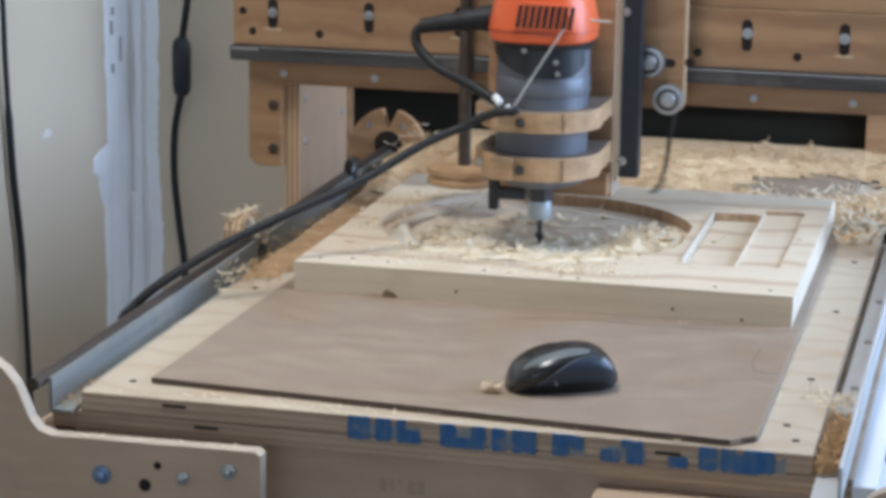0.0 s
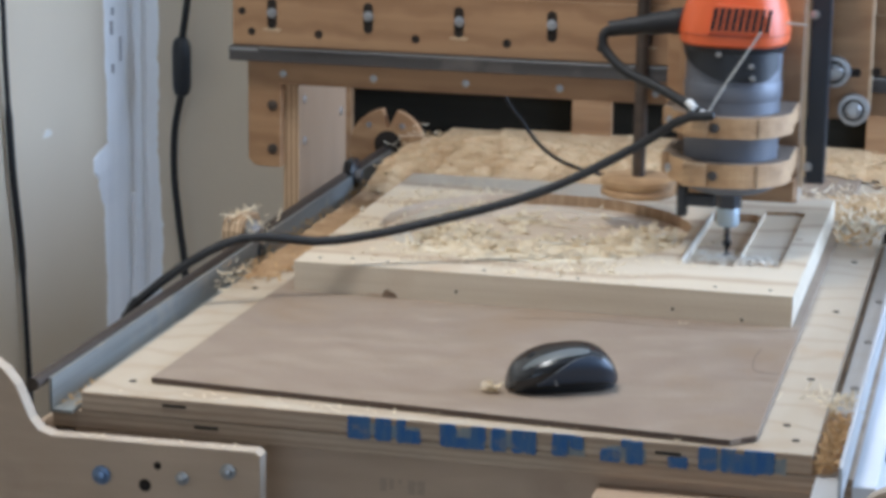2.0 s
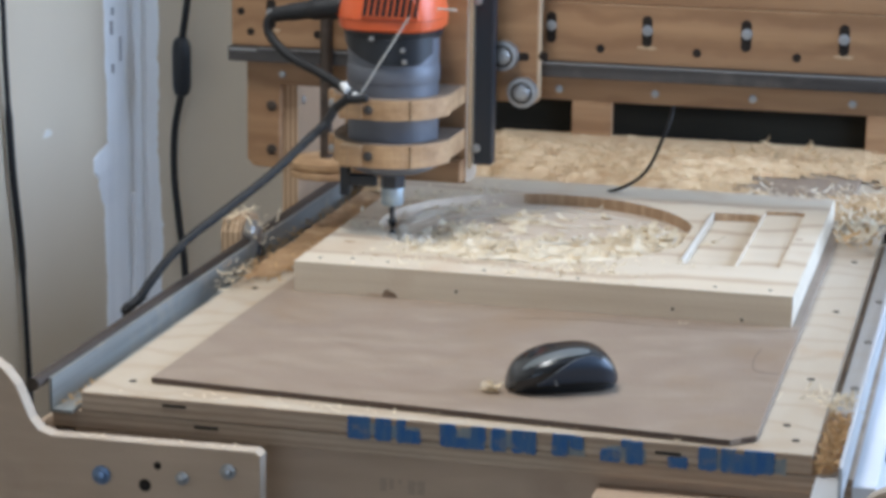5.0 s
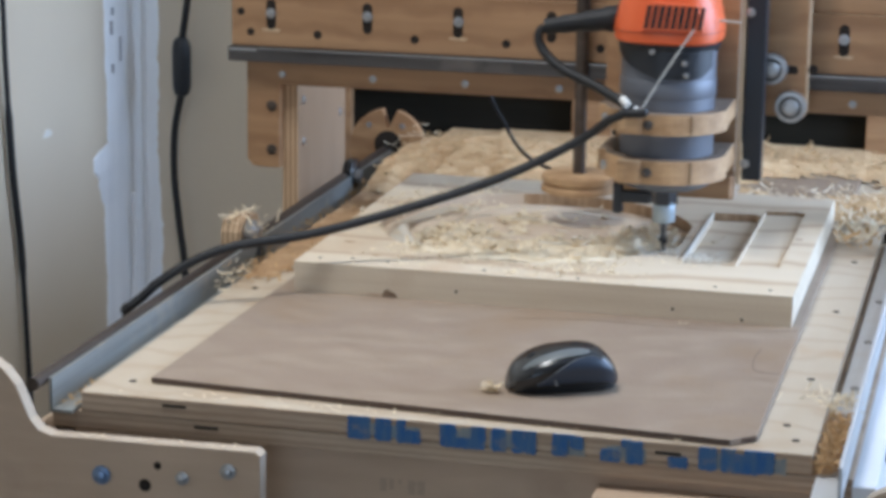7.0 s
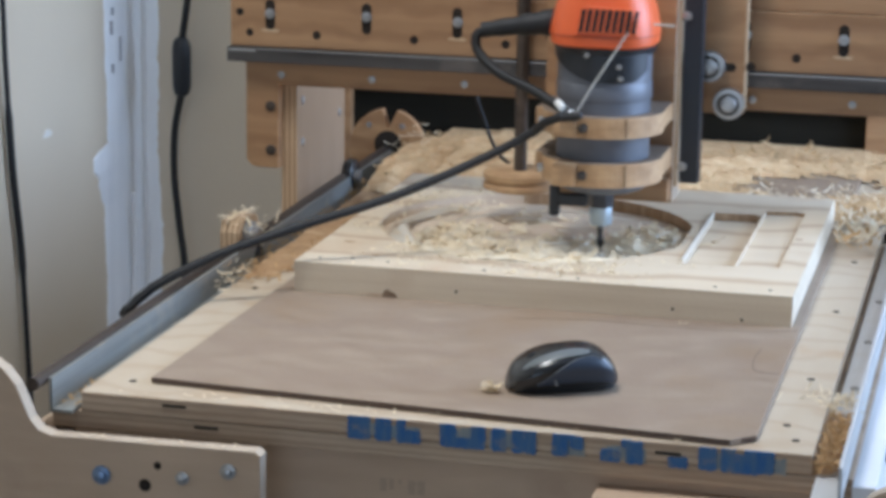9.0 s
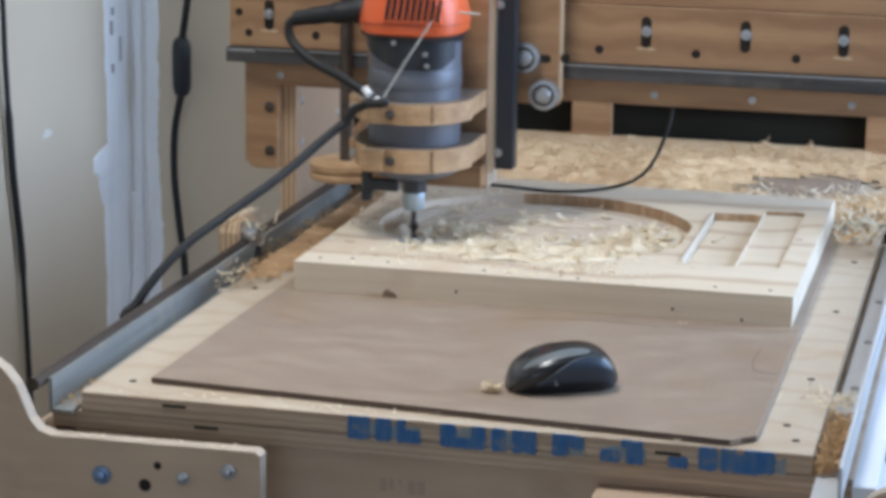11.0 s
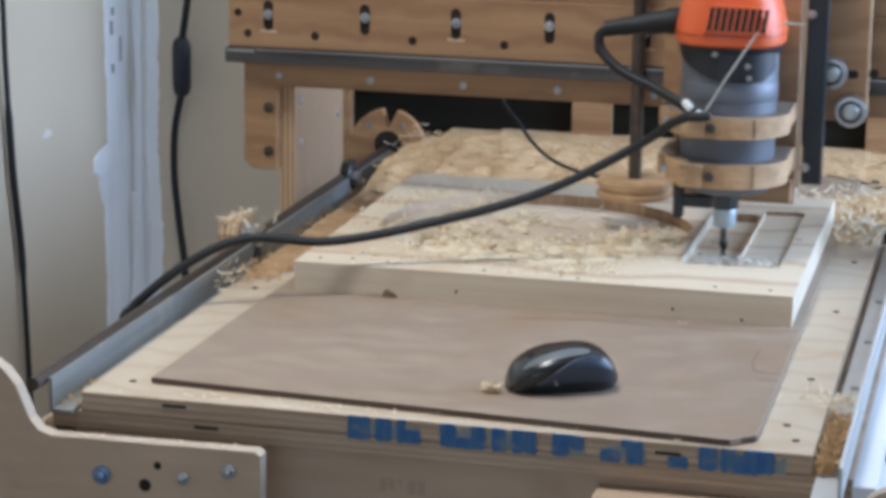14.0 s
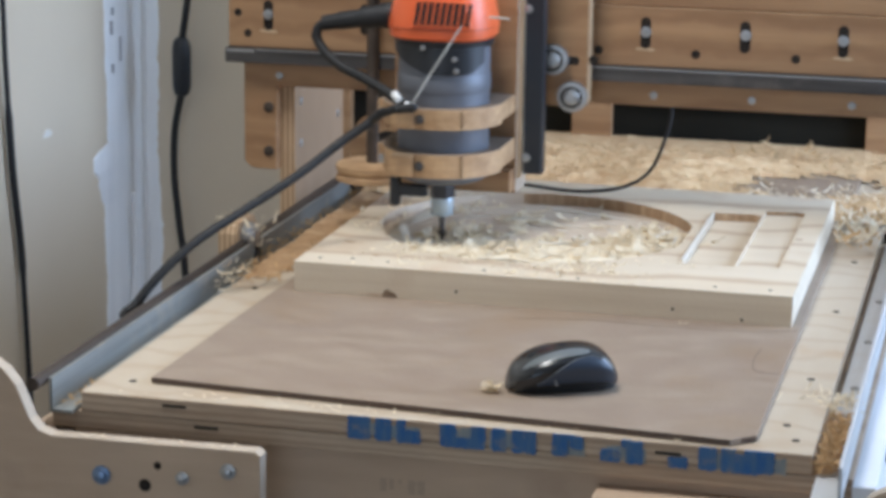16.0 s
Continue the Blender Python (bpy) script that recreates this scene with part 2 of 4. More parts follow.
def prism(outline, lo, hi, axis="y", bevel=0.0):
    """An outline in the plane across the axis, given thickness along it. For y the outline is (x, z), for z it is (x, y)."""
    b = bmesh.new()
    mk = (lambda p, h: (p[0], h, p[1])) if axis == "y" else (lambda p, h: (p[0], p[1], h)) if axis == "z" else (lambda p, h: (h, p[0], p[1]))
    lower, upper = [b.verts.new(mk(p, lo)) for p in outline], [b.verts.new(mk(p, hi)) for p in outline]
    n = len(outline)
    caps = [b.faces.new(lower), b.faces.new(upper[::-1])]
    for k in range(n):
        b.faces.new((lower[k], lower[(k + 1) % n], upper[(k + 1) % n], upper[k]))
    if bevel:
        ed = {e for f in caps for e in f.edges}
        bmesh.ops.bevel(b, geom=list(ed), offset=bevel, segments=2, affect="EDGES", profile=0.5)
    return b


def tube(points, r, seg=8):
    b = bmesh.new()
    pts = [Vector(p) for p in points]
    rings, q, last = [], None, None
    for i, p in enumerate(pts):
        d = (pts[min(i + 1, len(pts) - 1)] - pts[max(i - 1, 0)]).normalized()
        q = d.to_track_quat("Z", "Y") if q is None else last.rotation_difference(d) @ q
        last = d
        rad = r[i] if isinstance(r, (list, tuple)) else r
        rings.append([b.verts.new(p + q @ Vector((rad * math.cos(2 * math.pi * k / seg), rad * math.sin(2 * math.pi * k / seg), 0))) for k in range(seg)])
    for a, c in zip(rings, rings[1:]):
        for k in range(seg):
            b.faces.new((a[k], a[(k + 1) % seg], c[(k + 1) % seg], c[k]))
    b.faces.new(rings[0])
    b.faces.new(rings[-1])
    return b


def spline(ctrl, per=8):
    """A smooth curve through the control points."""
    p = [Vector(c) for c in ctrl]
    p = [p[0] * 2 - p[1]] + p + [p[-1] * 2 - p[-2]]
    out = []
    for i in range(1, len(p) - 2):
        a, b, c, d = p[i - 1:i + 3]
        for k in range(per):
            t = k / per
            out.append(0.5 * (2 * b + (c - a) * t + (2 * a - 5 * b + 4 * c - d) * t * t + (3 * b - a - 3 * c + d) * t ** 3))
    return out + [p[-2]]


def faces_material(bm, test, index):
    bmesh.ops.recalc_face_normals(bm, faces=bm.faces)
    bm.normal_update()
    for f in bm.faces:
        if test(f):
            f.material_index = index
    return bm


def join(*bms):
    """Several shells of one part in one bmesh."""
    out = bmesh.new()
    for b in bms:
        me = bpy.data.meshes.new("shell")
        b.to_mesh(me)
        b.free()
        out.from_mesh(me)
        bpy.data.meshes.remove(me)
    return out


def circle(cx, cy, r, n=64, a0=0.0, a1=360.0):
    return [(cx + r * math.cos(radians(a0 + (a1 - a0) * k / n)), cy + r * math.sin(radians(a0 + (a1 - a0) * k / n))) for k in range(n)]


# ---- the room ----
def room():
    x0, x1, y0, y1, z0, z1 = -0.65, 1.75, -4.4, 1.2, -0.95, 1.6
    S = lambda name, bm, mat, label: tagged(obj(name, bm, mat), label, "wall" if "wall" in name else name.split("_")[0], kind="structure")
    S("floor", box(x0 - .1, x1 + .1, y0 - .1, y1 + .1, z0 - .1, z0, 0), CONCRETE, "grey concrete workshop floor under the machine")
    S("ceiling", box(x0 - .1, x1 + .1, y0 - .1, y1 + .1, z1, z1 + .1, 0), CEIL, "plain white painted workshop ceiling")
    S("wall_west", box(x0 - .1, x0, y0, y1 + .1, z0, z1, 0), WALL, "beige painted drywall beside the machine")
    S("wall_north", box(x0, x1, y1, y1 + .1, z0, z1, 0), WALL, "beige painted drywall behind the machine")
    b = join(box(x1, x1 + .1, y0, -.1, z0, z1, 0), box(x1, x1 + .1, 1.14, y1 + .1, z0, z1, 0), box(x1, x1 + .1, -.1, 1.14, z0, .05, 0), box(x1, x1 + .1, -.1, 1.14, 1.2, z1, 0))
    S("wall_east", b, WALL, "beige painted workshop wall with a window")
    # unseen opening, added to let the front fill lamp in
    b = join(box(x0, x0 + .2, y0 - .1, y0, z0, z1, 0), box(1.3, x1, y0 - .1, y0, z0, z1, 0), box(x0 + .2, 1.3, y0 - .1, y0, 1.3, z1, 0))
    S("wall_south", b, WALL, "beige painted wall with an opening assumed for the front fill")


room()


def joint_strip():
    """Unsanded joint compound down the corner of the two walls, with ragged edges."""
    bm = bmesh.new()
    cols = []
    n = 240
    for k in range(n + 1):
        z = -0.75 + 1.45 * k / n
        w1 = 0.114 + 0.012 * noise.noise((z * 5, 1, 0)) + 0.007 * noise.noise((z * 30, 2, 0)) + .004 * noise.noise((z * 110, 5, 0))
        w2 = 0.042 + 0.010 * noise.noise((z * 6, 3, 0)) + 0.006 * noise.noise((z * 26, 4, 0)) + .003 * noise.noise((z * 100, 6, 0))
        if z < -0.076:
            w1 += (0.070 + .02 * noise.noise((z * 60, 8, 0))) * min(1, (-0.076 - z) / 0.014) ** .5 * max(.26, 1 - (-0.076 - z) / 0.13)
        x, y = -0.65, 1.2
        cols.append([(x, y - w1, z), (x + .003, y - w1 + .004, z), (x + .006, y - w1 * .45, z), (x + .012, y - .012, z),
                     (x + w2 * .4, y - .005 - .003 * noise.noise((z * 9, 7, 0)), z), (x + w2 * .62, y - .009, z), (x + w2 - .004, y - .003, z), (x + w2, y, z)])
    vs = [[bm.verts.new(p) for p in c] for c in cols]
    for a, c in zip(vs, vs[1:]):
        for k in range(len(a) - 1):
            bm.faces.new((a[k], a[k + 1], c[k + 1], c[k]))
    strip = tagged(obj("trim", bm, MUD, smooth=True), "unsanded white joint compound in the wall corner", "joint compound", kind="structure")
    crease = [(-.6375 + .0008 * k, 1.150 + .006 * math.sin(k * .5), -.34 + .022 * k) for k in range(9)]
    part("crease", tube(spline(crease, 3), .0035, 8), MUD, strip, "raised pale crease", True)
    for y, z, h in ((1.095, .095, .022), (1.128, .050, .038), (1.098, .035, .014), (1.10, .125, .012)):
        part("pencil_mark", box(-.6475, -.6425, y, y + .004, z, z + h, 0), FAINT, strip, "faint grey pencil mark")


joint_strip()
tagged(obj("wall_patch", prism([(.855 + .012 * math.cos(radians(a)) * (1.8 if a > 180 else 1), -.018 + .006 * math.sin(radians(a))) for a in range(0, 360, 30)], -.6502, -.6485, "x"), SMEAR),
       "small smear of filler on the wall", "filler smear", kind="structure")


# ---- the machine's bed ----
def machine_bed():
    bed = thing("machine_bed", "plywood bed of a home-made milling machine", "machine bed")
    # stacked boards
    b = faces_material(box(-.078, .578, -.388, 1.05, -.024, -.006, .0012), lambda f: abs(f.normal.y) > .7, 1)
    part("top_board", b, [PINE, FRONT], bed, "pale pine plywood top board")
    part("under_board", box(-.107, .612, -.3875, 1.05, -.041, -.0245, .0012), FRONT, bed, "weathered plywood under board")
    part("front_apron", box(-.09, .60, -.376, -.356, -.20, -.0415, .001), PLY_DARK, bed, "brown plywood apron")
    b = faces_material(box(.395, .70, -.415, -.377, -.20, -.052, .0012), lambda f: f.normal.z > .7, 1)
    part("front_cleat", b, [PLY_DARK, PLY_DARK], bed, "plywood cleat")
    part("side_apron", box(.612, .632, -.40, 1.05, -.22, -.026, .001), LIT_APRON, bed, "side apron whitened for the window light")
    part("side_apron", box(-.125, -.107, -.38, 1.05, -.22, -.0415, .001), PLY_DARK, bed)
    for x in (-.10, .56):
        for y in (-.35, .95):
            part("leg", box(x, x + .06, y, y + .06, -.948, -.0415, .002), PLY_DARK, bed)
    # nail and screw marks of the top board
    for x, y in ((-.045, -.345), (.560, -.352), (.555, -.16), (.556, .10), (.557, .33), (-.05, .02), (.548, -.31)):
        part("screw", lathe([(.0038, -.0062), (.0034, -.0055)], at=(x, y, 0), seg=10), HOLE, bed)
    for x, z in ((.0, -.0125), (.445, -.0155), (.03, -.030)):
        part("dark_gap", box(x, x + .022, -.3892, -.387, z - .0012, z + .0012, 0), HOLE, bed)
    # blue stencilled marks, no longer legible: left, right, top and bottom as shares of the stripe's height
    rng = random.Random(11)
    strokes = ((0.1736, 0.1916, 0.00, 1.00), (0.1988, 0.2106, 0.00, 1.00), (0.2182, 0.2371, 0.50, 1.00), (0.2182, 0.2233, 0.00, 0.55), (0.2574, 0.2690, 0.05, 1.00), (0.2670, 0.2881, 0.62, 1.00), (0.2851, 0.2951, 0.05, 1.00), (0.3036, 0.3136, 0.05, 1.00), (0.3211, 0.3291, 0.00, 1.00), (0.3281, 0.3340, 0.35, 0.90), (0.3330, 0.3400, 0.00, 1.00), (0.3568, 0.3681, 0.05, 0.95), (0.3671, 0.3745, 0.00, 0.25), (0.3725, 0.3814, 0.10, 0.60), (0.3990, 0.4136, 0.55, 1.00), (0.4170, 0.4233, 0.00, 0.35), (0.4213, 0.4330, 0.10, 1.00), (0.4571, 0.4715, 0.62, 1.00), (0.4834, 0.4958, 0.10, 1.00), (0.5025, 0.5115, 0.00, 1.00), (0.5106, 0.5248, 0.30, 1.00), (0.5219, 0.5328, 0.00, 1.00), (0.5319, 0.5446, 0.05, 0.95))
    for n, (x0, x1, t0, t1) in enumerate(strokes):
        x0, x1 = x0 - .0012, x1 + .0016
        z1, z0 = -.0068 - .0205 * t0, -.0068 - .0205 * t1
        r = min(.0026, (x1 - x0) * .3, (z1 - z0) * .3)
        out = []
        for cx, cz, a0 in ((x1 - r, z1 - r * .3, 0), (x0 + r, z1 - r * .3, 90), (x0 + r, z0 + r, 180), (x1 - r, z0 + r, 270)):
            for k in range(4):
                a = radians(a0 + 30 * k)
                out.append((cx + r * math.cos(a), cz + r * math.sin(a)))
        full = []
        for p, q in zip(out, out[1:] + out[:1]):
            n_cut = max(1, int(math.hypot(q[0] - p[0], q[1] - p[1]) / .0011))
            full += [(p[0] + (q[0] - p[0]) * k / n_cut, p[1] + (q[1] - p[1]) * k / n_cut) for k in range(n_cut)]
        out = [(x + rng.uniform(-.0008, .0008), min(-.0066, z + rng.uniform(-.0007, .0007))) for x, z in full]
        part("paint_mark", prism(out, -.3886 - .00006 * n, -.3868), BLUE, bed, "faded blue stencil paint")
    for x0, x1, t0, t1 in ((.174, .238, .25, .85), (.257, .296, .1, .9), (.300, .340, .15, .9), (.358, .384, .2, .9), (.403, .437, .3, .95), (.482, .556, .2, .95)):
        z1, z0 = -.0068 - .0205 * t0, -.0068 - .0205 * t1
        out = [(x0 + (x1 - x0) * k / 12, z1 + rng.uniform(-.0018, .0006)) for k in range(13)] + [(x1 - (x1 - x0) * k / 12, z0 + rng.uniform(-.0008, .002)) for k in range(13)]
        part("paint_smear", prism(out, -.3884, -.3868), SMEARED, bed, "pale rubbed blue paint")
    # a worn stamp on the apron
    for k, (w, h) in enumerate(((.006, .012), (.004, .010), (.003, .004), (.007, .013), (.007, .013))):
        x = .199 + .0085 * k
        part("stamp_mark", box(x, x + w, -.3764, -.375, -.0655 - h, -.0655, 0), STAMP, bed, "faded brown stamp")
    return bed


machine_bed()


def angle_rail(name, x, side, label):
    """Aluminium angle: the upright leg outside, the flat leg towards the board."""
    t = .003
    if side < 0:
        out = [(x, -.0235), (x + .022, -.0235), (x + .022, -.0205), (x + t, -.0205), (x + t, .0085), (x, .0085)]
    else:
        out = [(x, -.0235), (x, .0085), (x - t, .0085), (x - t, -.0205), (x - .025, -.0205), (x - .025, -.0235)]
    ob = obj(name, prism(out, -.402 if side < 0 else -.46, .80 if side < 0 else .97, bevel=.0004), ALU if side < 0 else ALU_LIT)
    for y in (-.30, -.13, .04, .21, .40):
        xs = x + .012 if side < 0 else x - .014
        part("screw", lathe([(.0042, -.0206), (.0040, -.0190), (.002, -.0184)], "z", (xs, y, 0), 10), ZINC, ob, "", True)
    return tagged(ob, label, "metal angle", "angles along the bed")


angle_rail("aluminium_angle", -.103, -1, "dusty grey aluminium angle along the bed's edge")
angle_rail("aluminium_angle", .6075, 1, "aluminium angle with window light in its colour")
for sx, lab in ((-.1108, "dark rusty steel guide rod beside the angle"), (.645, "steel guide rod along the bed")):
    tagged(obj("guide_rod", lathe([(.0062, -.42), (.0062, .86)], "y", (sx, 0, .0065), 16), ROD, smooth=True), lab, "guide rod", "guide rods of the bed")


def front_panels():
    e = thing("front_panel", "brown plywood front panel with a curved pale edge", "panel", group="front panels")
    out = [(-.30, .052), (-.16, .045), (-.135, .036), (-.122, .027), (-.112, .014), (-.105, -.003), (-.100, -.016), (-.092, -.025), (-.080, -.029),
           (.108, -.0265), (.113, -.030), (.113, -.25), (-.30, -.25)]
    b = faces_material(prism(out, -.452, -.436, bevel=.0006), lambda f: f.normal.y > -.8, 1)
    part("board", b, [PLY_DARK, EDGE_PALE], e)
    for x, z, r, m, lab in ((-.033, -.060, .0085, BLUED, "blued hex bolt"), (.042, -.056, .006, ZINC, ""), (.084, -.046, .007, ZINC, "")):
        part("bolt", lathe([(r, -.452), (r, -.4545), (r * .62, -.455), (r * .6, -.4585), (r * .3, -.4595)], "y", (x, 0, z), 14), m, e, lab, True)
    for x, z, r in ((.007, -.066, .0058), (.019, -.047, .0036)):
        part("hole", lathe([(r, -.4522), (r, -.4516)], "y", (x, 0, z), 14), HOLE, e)
    e2 = thing("front_panel", "brown plywood front panel with a rounded corner", "panel", group="front panels")
    arc = [(.66 - .045 * math.cos(radians(a)), -.052 + .045 * math.sin(radians(a))) for a in range(0, 100, 10)]
    b = faces_material(prism(arc + [(.80, -.007), (.80, -.25), (.615, -.25)], -.452, -.436, bevel=.0006), lambda f: f.normal.y > -.8, 1)
    part("board", b, [PLY_DARK, EDGE_PALE], e2)


front_panels()


def hardboard_sheet():
    out = [(-.026, -.347), (.495, -.3835), (.508, -.3845), (.516, -.376), (.528, -.366), (.5315, .86), (-.004, .86)]
    # right edge keeps the sheet's paler colour to carry the window light
    b = faces_material(prism(out, -.0055, 0.0, "z", .0005), lambda f: f.normal.z < .6 and f.normal.x < .7, 1)
    ob = obj("hardboard_sheet", b, [HARD, HARD_EDGE])
    tagged(ob, "brown hardboard sheet lying on the bed", "board")

    for pts in (((.500, -.085), (.498, -.130), (.501, -.160), (.510, -.170), (.527, -.172)), ((.245, -.045), (.32, -.030), (.40, -.032), (.47, -.028), (.527, -.012))):
        c = spline([(x, y, 0) for x, y in pts], 6)
        left = [(p.x - .0004, p.y - .0004) for p in c] + [(p.x + .0004, p.y + .0004) for p in reversed(c)]
        part("pencil_line", prism(left, -.0005, .00025, "z"), PENCIL, ob, "thin brown pencil line")


hardboard_sheet()

# ---- workpiece ----
CX, CY, CR, TOP = .2080, .243, .176, .0316


def workpiece():
    bm = bmesh.new()
    outer = [(0, 0), (.52, 0), (.52, .492), (0, .492)]
    cut = .378
    a = math.degrees(math.acos((cut - CX) / CR))
    pocket = circle(CX, CY, CR, 90, a, 360 - a) + [(CX + CR * math.cos(radians(-a)), CY + CR * math.sin(radians(-a)))]
    heel = [(.3915, .112), (.4465, .112), (.4465, .372), (.438, .378), (.3915, .372)]
    step = [(.4485, .116), (.487, .116), (.4935, .122), (.4935, .398), (.486, .403), (.4485, .398)]
    loops, edges = [], []
    for lp in (outer, pocket, heel, step):
        vs = [bm.verts.new((x, y, TOP)) for x, y in lp]
        es = [bm.edges.new((vs[k], vs[(k + 1) % len(vs)])) for k in range(len(vs))]
        loops.append(vs)
        edges += es
    bmesh.ops.triangle_fill(bm, use_beauty=True, use_dissolve=False, edges=edges)
    for vs, depth, wall, floor in ((loops[0], 0.0, 1, 1), (loops[1], .0185, 2, 3), (loops[2], .0225, 1, 0), (loops[3], .0275, 1, 0)):
        lower = [bm.verts.new((v.co.x, v.co.y, depth)) for v in vs]
        n = len(vs)
        for k in range(n):
            q = (vs[k], vs[(k + 1) % n], lower[(k + 1) % n], lower[k])
            # back walls browner; right-facing walls left paler, window light put into their colour
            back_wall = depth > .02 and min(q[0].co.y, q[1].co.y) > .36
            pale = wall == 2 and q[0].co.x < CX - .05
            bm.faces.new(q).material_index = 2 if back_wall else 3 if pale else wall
        bm.faces.new(lower).material_index = floor
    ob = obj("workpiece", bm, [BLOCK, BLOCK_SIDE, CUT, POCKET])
    tagged(ob, "pale pine block with a round pocket being milled", "wood block")
    for x, y in ((.022, .022), (.055, .03), (.095, .024), (.30, .012), (.44, .018), (.495, .020), (.20, .018)):
        part("nail_mark", prism(circle(x, y, .0022, 8), TOP - .001, TOP + .0003, "z"), HOLE, ob)
    for x, z in ((.175, .0115), (.40, .01), (.47, .004)):
        part("nail_mark", prism(circle(x, z, .0016, 10), -.0004, .002), HOLE, ob)
    part("knot", prism([(.104 + .008 * math.cos(radians(a)), .0004 + .0075 * math.sin(radians(a)) * (1.2 if a > 90 else .8)) for a in range(0, 181, 15)], -.0006, .002), KNOT, ob, "brown knot at the lower edge")
    for x, y, r in ((.030, .105, .0045), (.024, .20, .0035), (.075, .05, .003), (.50, .26, .003)):
        part("knot", prism([(x + r * 1.5 * math.cos(radians(a)), y + r * math.sin(radians(a)) * (1 + .3 * math.sin(3 * a))) for a in range(0, 360, 30)], TOP - .001, TOP + .0002, "z"), CUT, ob, "small brown knot")
    part("knot", prism([(.090 + .012 * math.cos(radians(a)), .0020 + .0012 * math.sin(radians(a))) for a in range(0, 360, 20)], -.0004, .002), PLY_DARK, ob, "brown bark streak")


workpiece()

# ---- shavings ----
def curl(verts, faces, at, size, rng, wild=1.0, broad=1.0):
    """One thin curled ribbon of wood."""
    turns, width, rad = rng.uniform(.15, .62), size * rng.uniform(.12, .26) * broad, size * rng.uniform(.35, .8)
    q = Euler((rng.uniform(-.28, .28) * wild, rng.uniform(-.28, .28) * wild, rng.uniform(0, 6.28))).to_quaternion()
    n, base = 5, len(verts)
    drift = rng.uniform(-1, 1) * size * .4
    for k in range(n + 1):
        a = (k / n - .5) * turns * 2 * math.pi
        for s in (-.5, .5):
            w = width * (1 - .6 * abs(k / n - .5))
            p = q @ Vector((rad * math.sin(a), s * w + drift * (k / n - .5), rad * (1 - math.cos(a)) * .38))
            verts.append(tuple(Vector(at) + p))
    for k in range(n):
        i = base + 2 * k
        faces.append((i, i + 1, i + 3, i + 2))


def shavings(name, label, spots, size, seed, mat=SHAVE, wild=1.0, broad=1.0):
    rng = random.Random(seed)
    v, f = [], []
    for p in spots:
        curl(v, f, p, size * rng.uniform(.5, 1.5), rng, wild, broad)
    me = bpy.data.meshes.new(name)
    me.from_pydata(v, [], f)
    me.materials.append(mat)
    me.shade_smooth()
    return tagged(new(name, me), label, "wood shavings", kind="stuff")


def bed_height(x, y):
    edge = .515 + .012 * noise.noise((x * 18, 0, 1)) + .01 * noise.noise((x * 50, 3, 1))
    d = y - edge
    if d < 0:
        return None
    far = max(0.0, min(1.0, (y - .74) / .20))
    h = min(1, d / .10) * (.020 + .010 * noise.noise((x * 7, y * 7, 0))) * (1.25 - .75 * max(0, x)) * (1 - far * far * (3 - 2 * far)) + .005 * noise.noise((x * 45, y * 45, 5))
    # bare patch of the sheet
    e = ((x - .484) / .088) ** 2 + ((y - .71 - .25 * (x - .49)) / .072) ** 2 + .9 * noise.noise((x * 28, y * 50, 9)) + .5 * noise.noise((x * 90, y * 120, 2))
    if e < 1:
        return None
    return max(.001, h * min(1, (e - 1) * .28 + .02))


def shaving_bed():
    rng = random.Random(5)
    bm = bmesh.new()
    grid = {}
    nx, ny = 130, 84
    for i in range(nx + 1):
        for j in range(ny + 1):
            x, y = -.075 + .70 * i / nx, .50 + .50 * j / ny
            h = bed_height(x, y)
            if h is not None:
                grid[i, j] = bm.verts.new((x, y, h if x > -.004 and x < .53 else h - .003))
    for (i, j), vtx in list(grid.items()):
        q = [grid.get(k) for k in ((i, j), (i + 1, j), (i + 1, j + 1), (i, j + 1))]
        if all(q):
            bm.faces.new(q)
    tagged(obj("shaving_heap", bm, BED, smooth=True), "thick heap of pale wood shavings behind the block", "wood shavings", kind="stuff")
    pts = []
    while len(pts) < 4600:
        x, y = rng.uniform(-.075, .62), rng.triangular(.51, .99, .62)
        h = bed_height(x, y)
        if h is not None:
            pts.append((x, y, h + rng.uniform(-.002, .004)))
    pts += [(rng.gauss(.487, .05), rng.gauss(.70, .05), .0025) for _ in range(60)]
    loose = [(rng.uniform(.40, .625), rng.triangular(.505, .74, .56)) for _ in range(190)]
    shavings("wood_shavings", "large whitish curls strewn over the heap's edge", [(x, y, (bed_height(x, y) or .001) + rng.uniform(.001, .006)) for x, y in loose], .0125, 25, SHAVE, 1.6, .9)
    shavings("wood_shavings", "curled pale shavings heaped behind the block", pts, .0066, 6, HEAP_CHIP, .7, 1.5)


shaving_bed()


def ragged_crest():
    """Larger curls standing up along the far crest of the heap."""
    rng = random.Random(31)
    pts = []
    for cx, cy, n, sp in ((.36, .86, 16, .02), (.395, .87, 40, .012), (.42, .87, 34, .03), (.455, .86, 60, .016), (.50, .87, 16, .03), (.56, .85, 24, .03)):
        for _ in range(n):
            x, y = rng.gauss(cx, sp), rng.gauss(cy, .02)
            pts.append((x, y, (bed_height(x, y) or .002) + rng.uniform(.001, .010) + .014 * max(0, 1 - abs(x - cx) / sp) * (sp < .018)))
    shavings("wood_shavings", "larger curls standing on the heap's crest", pts, .011, 32, HEAP_CHIP, 3.0)


ragged_crest()


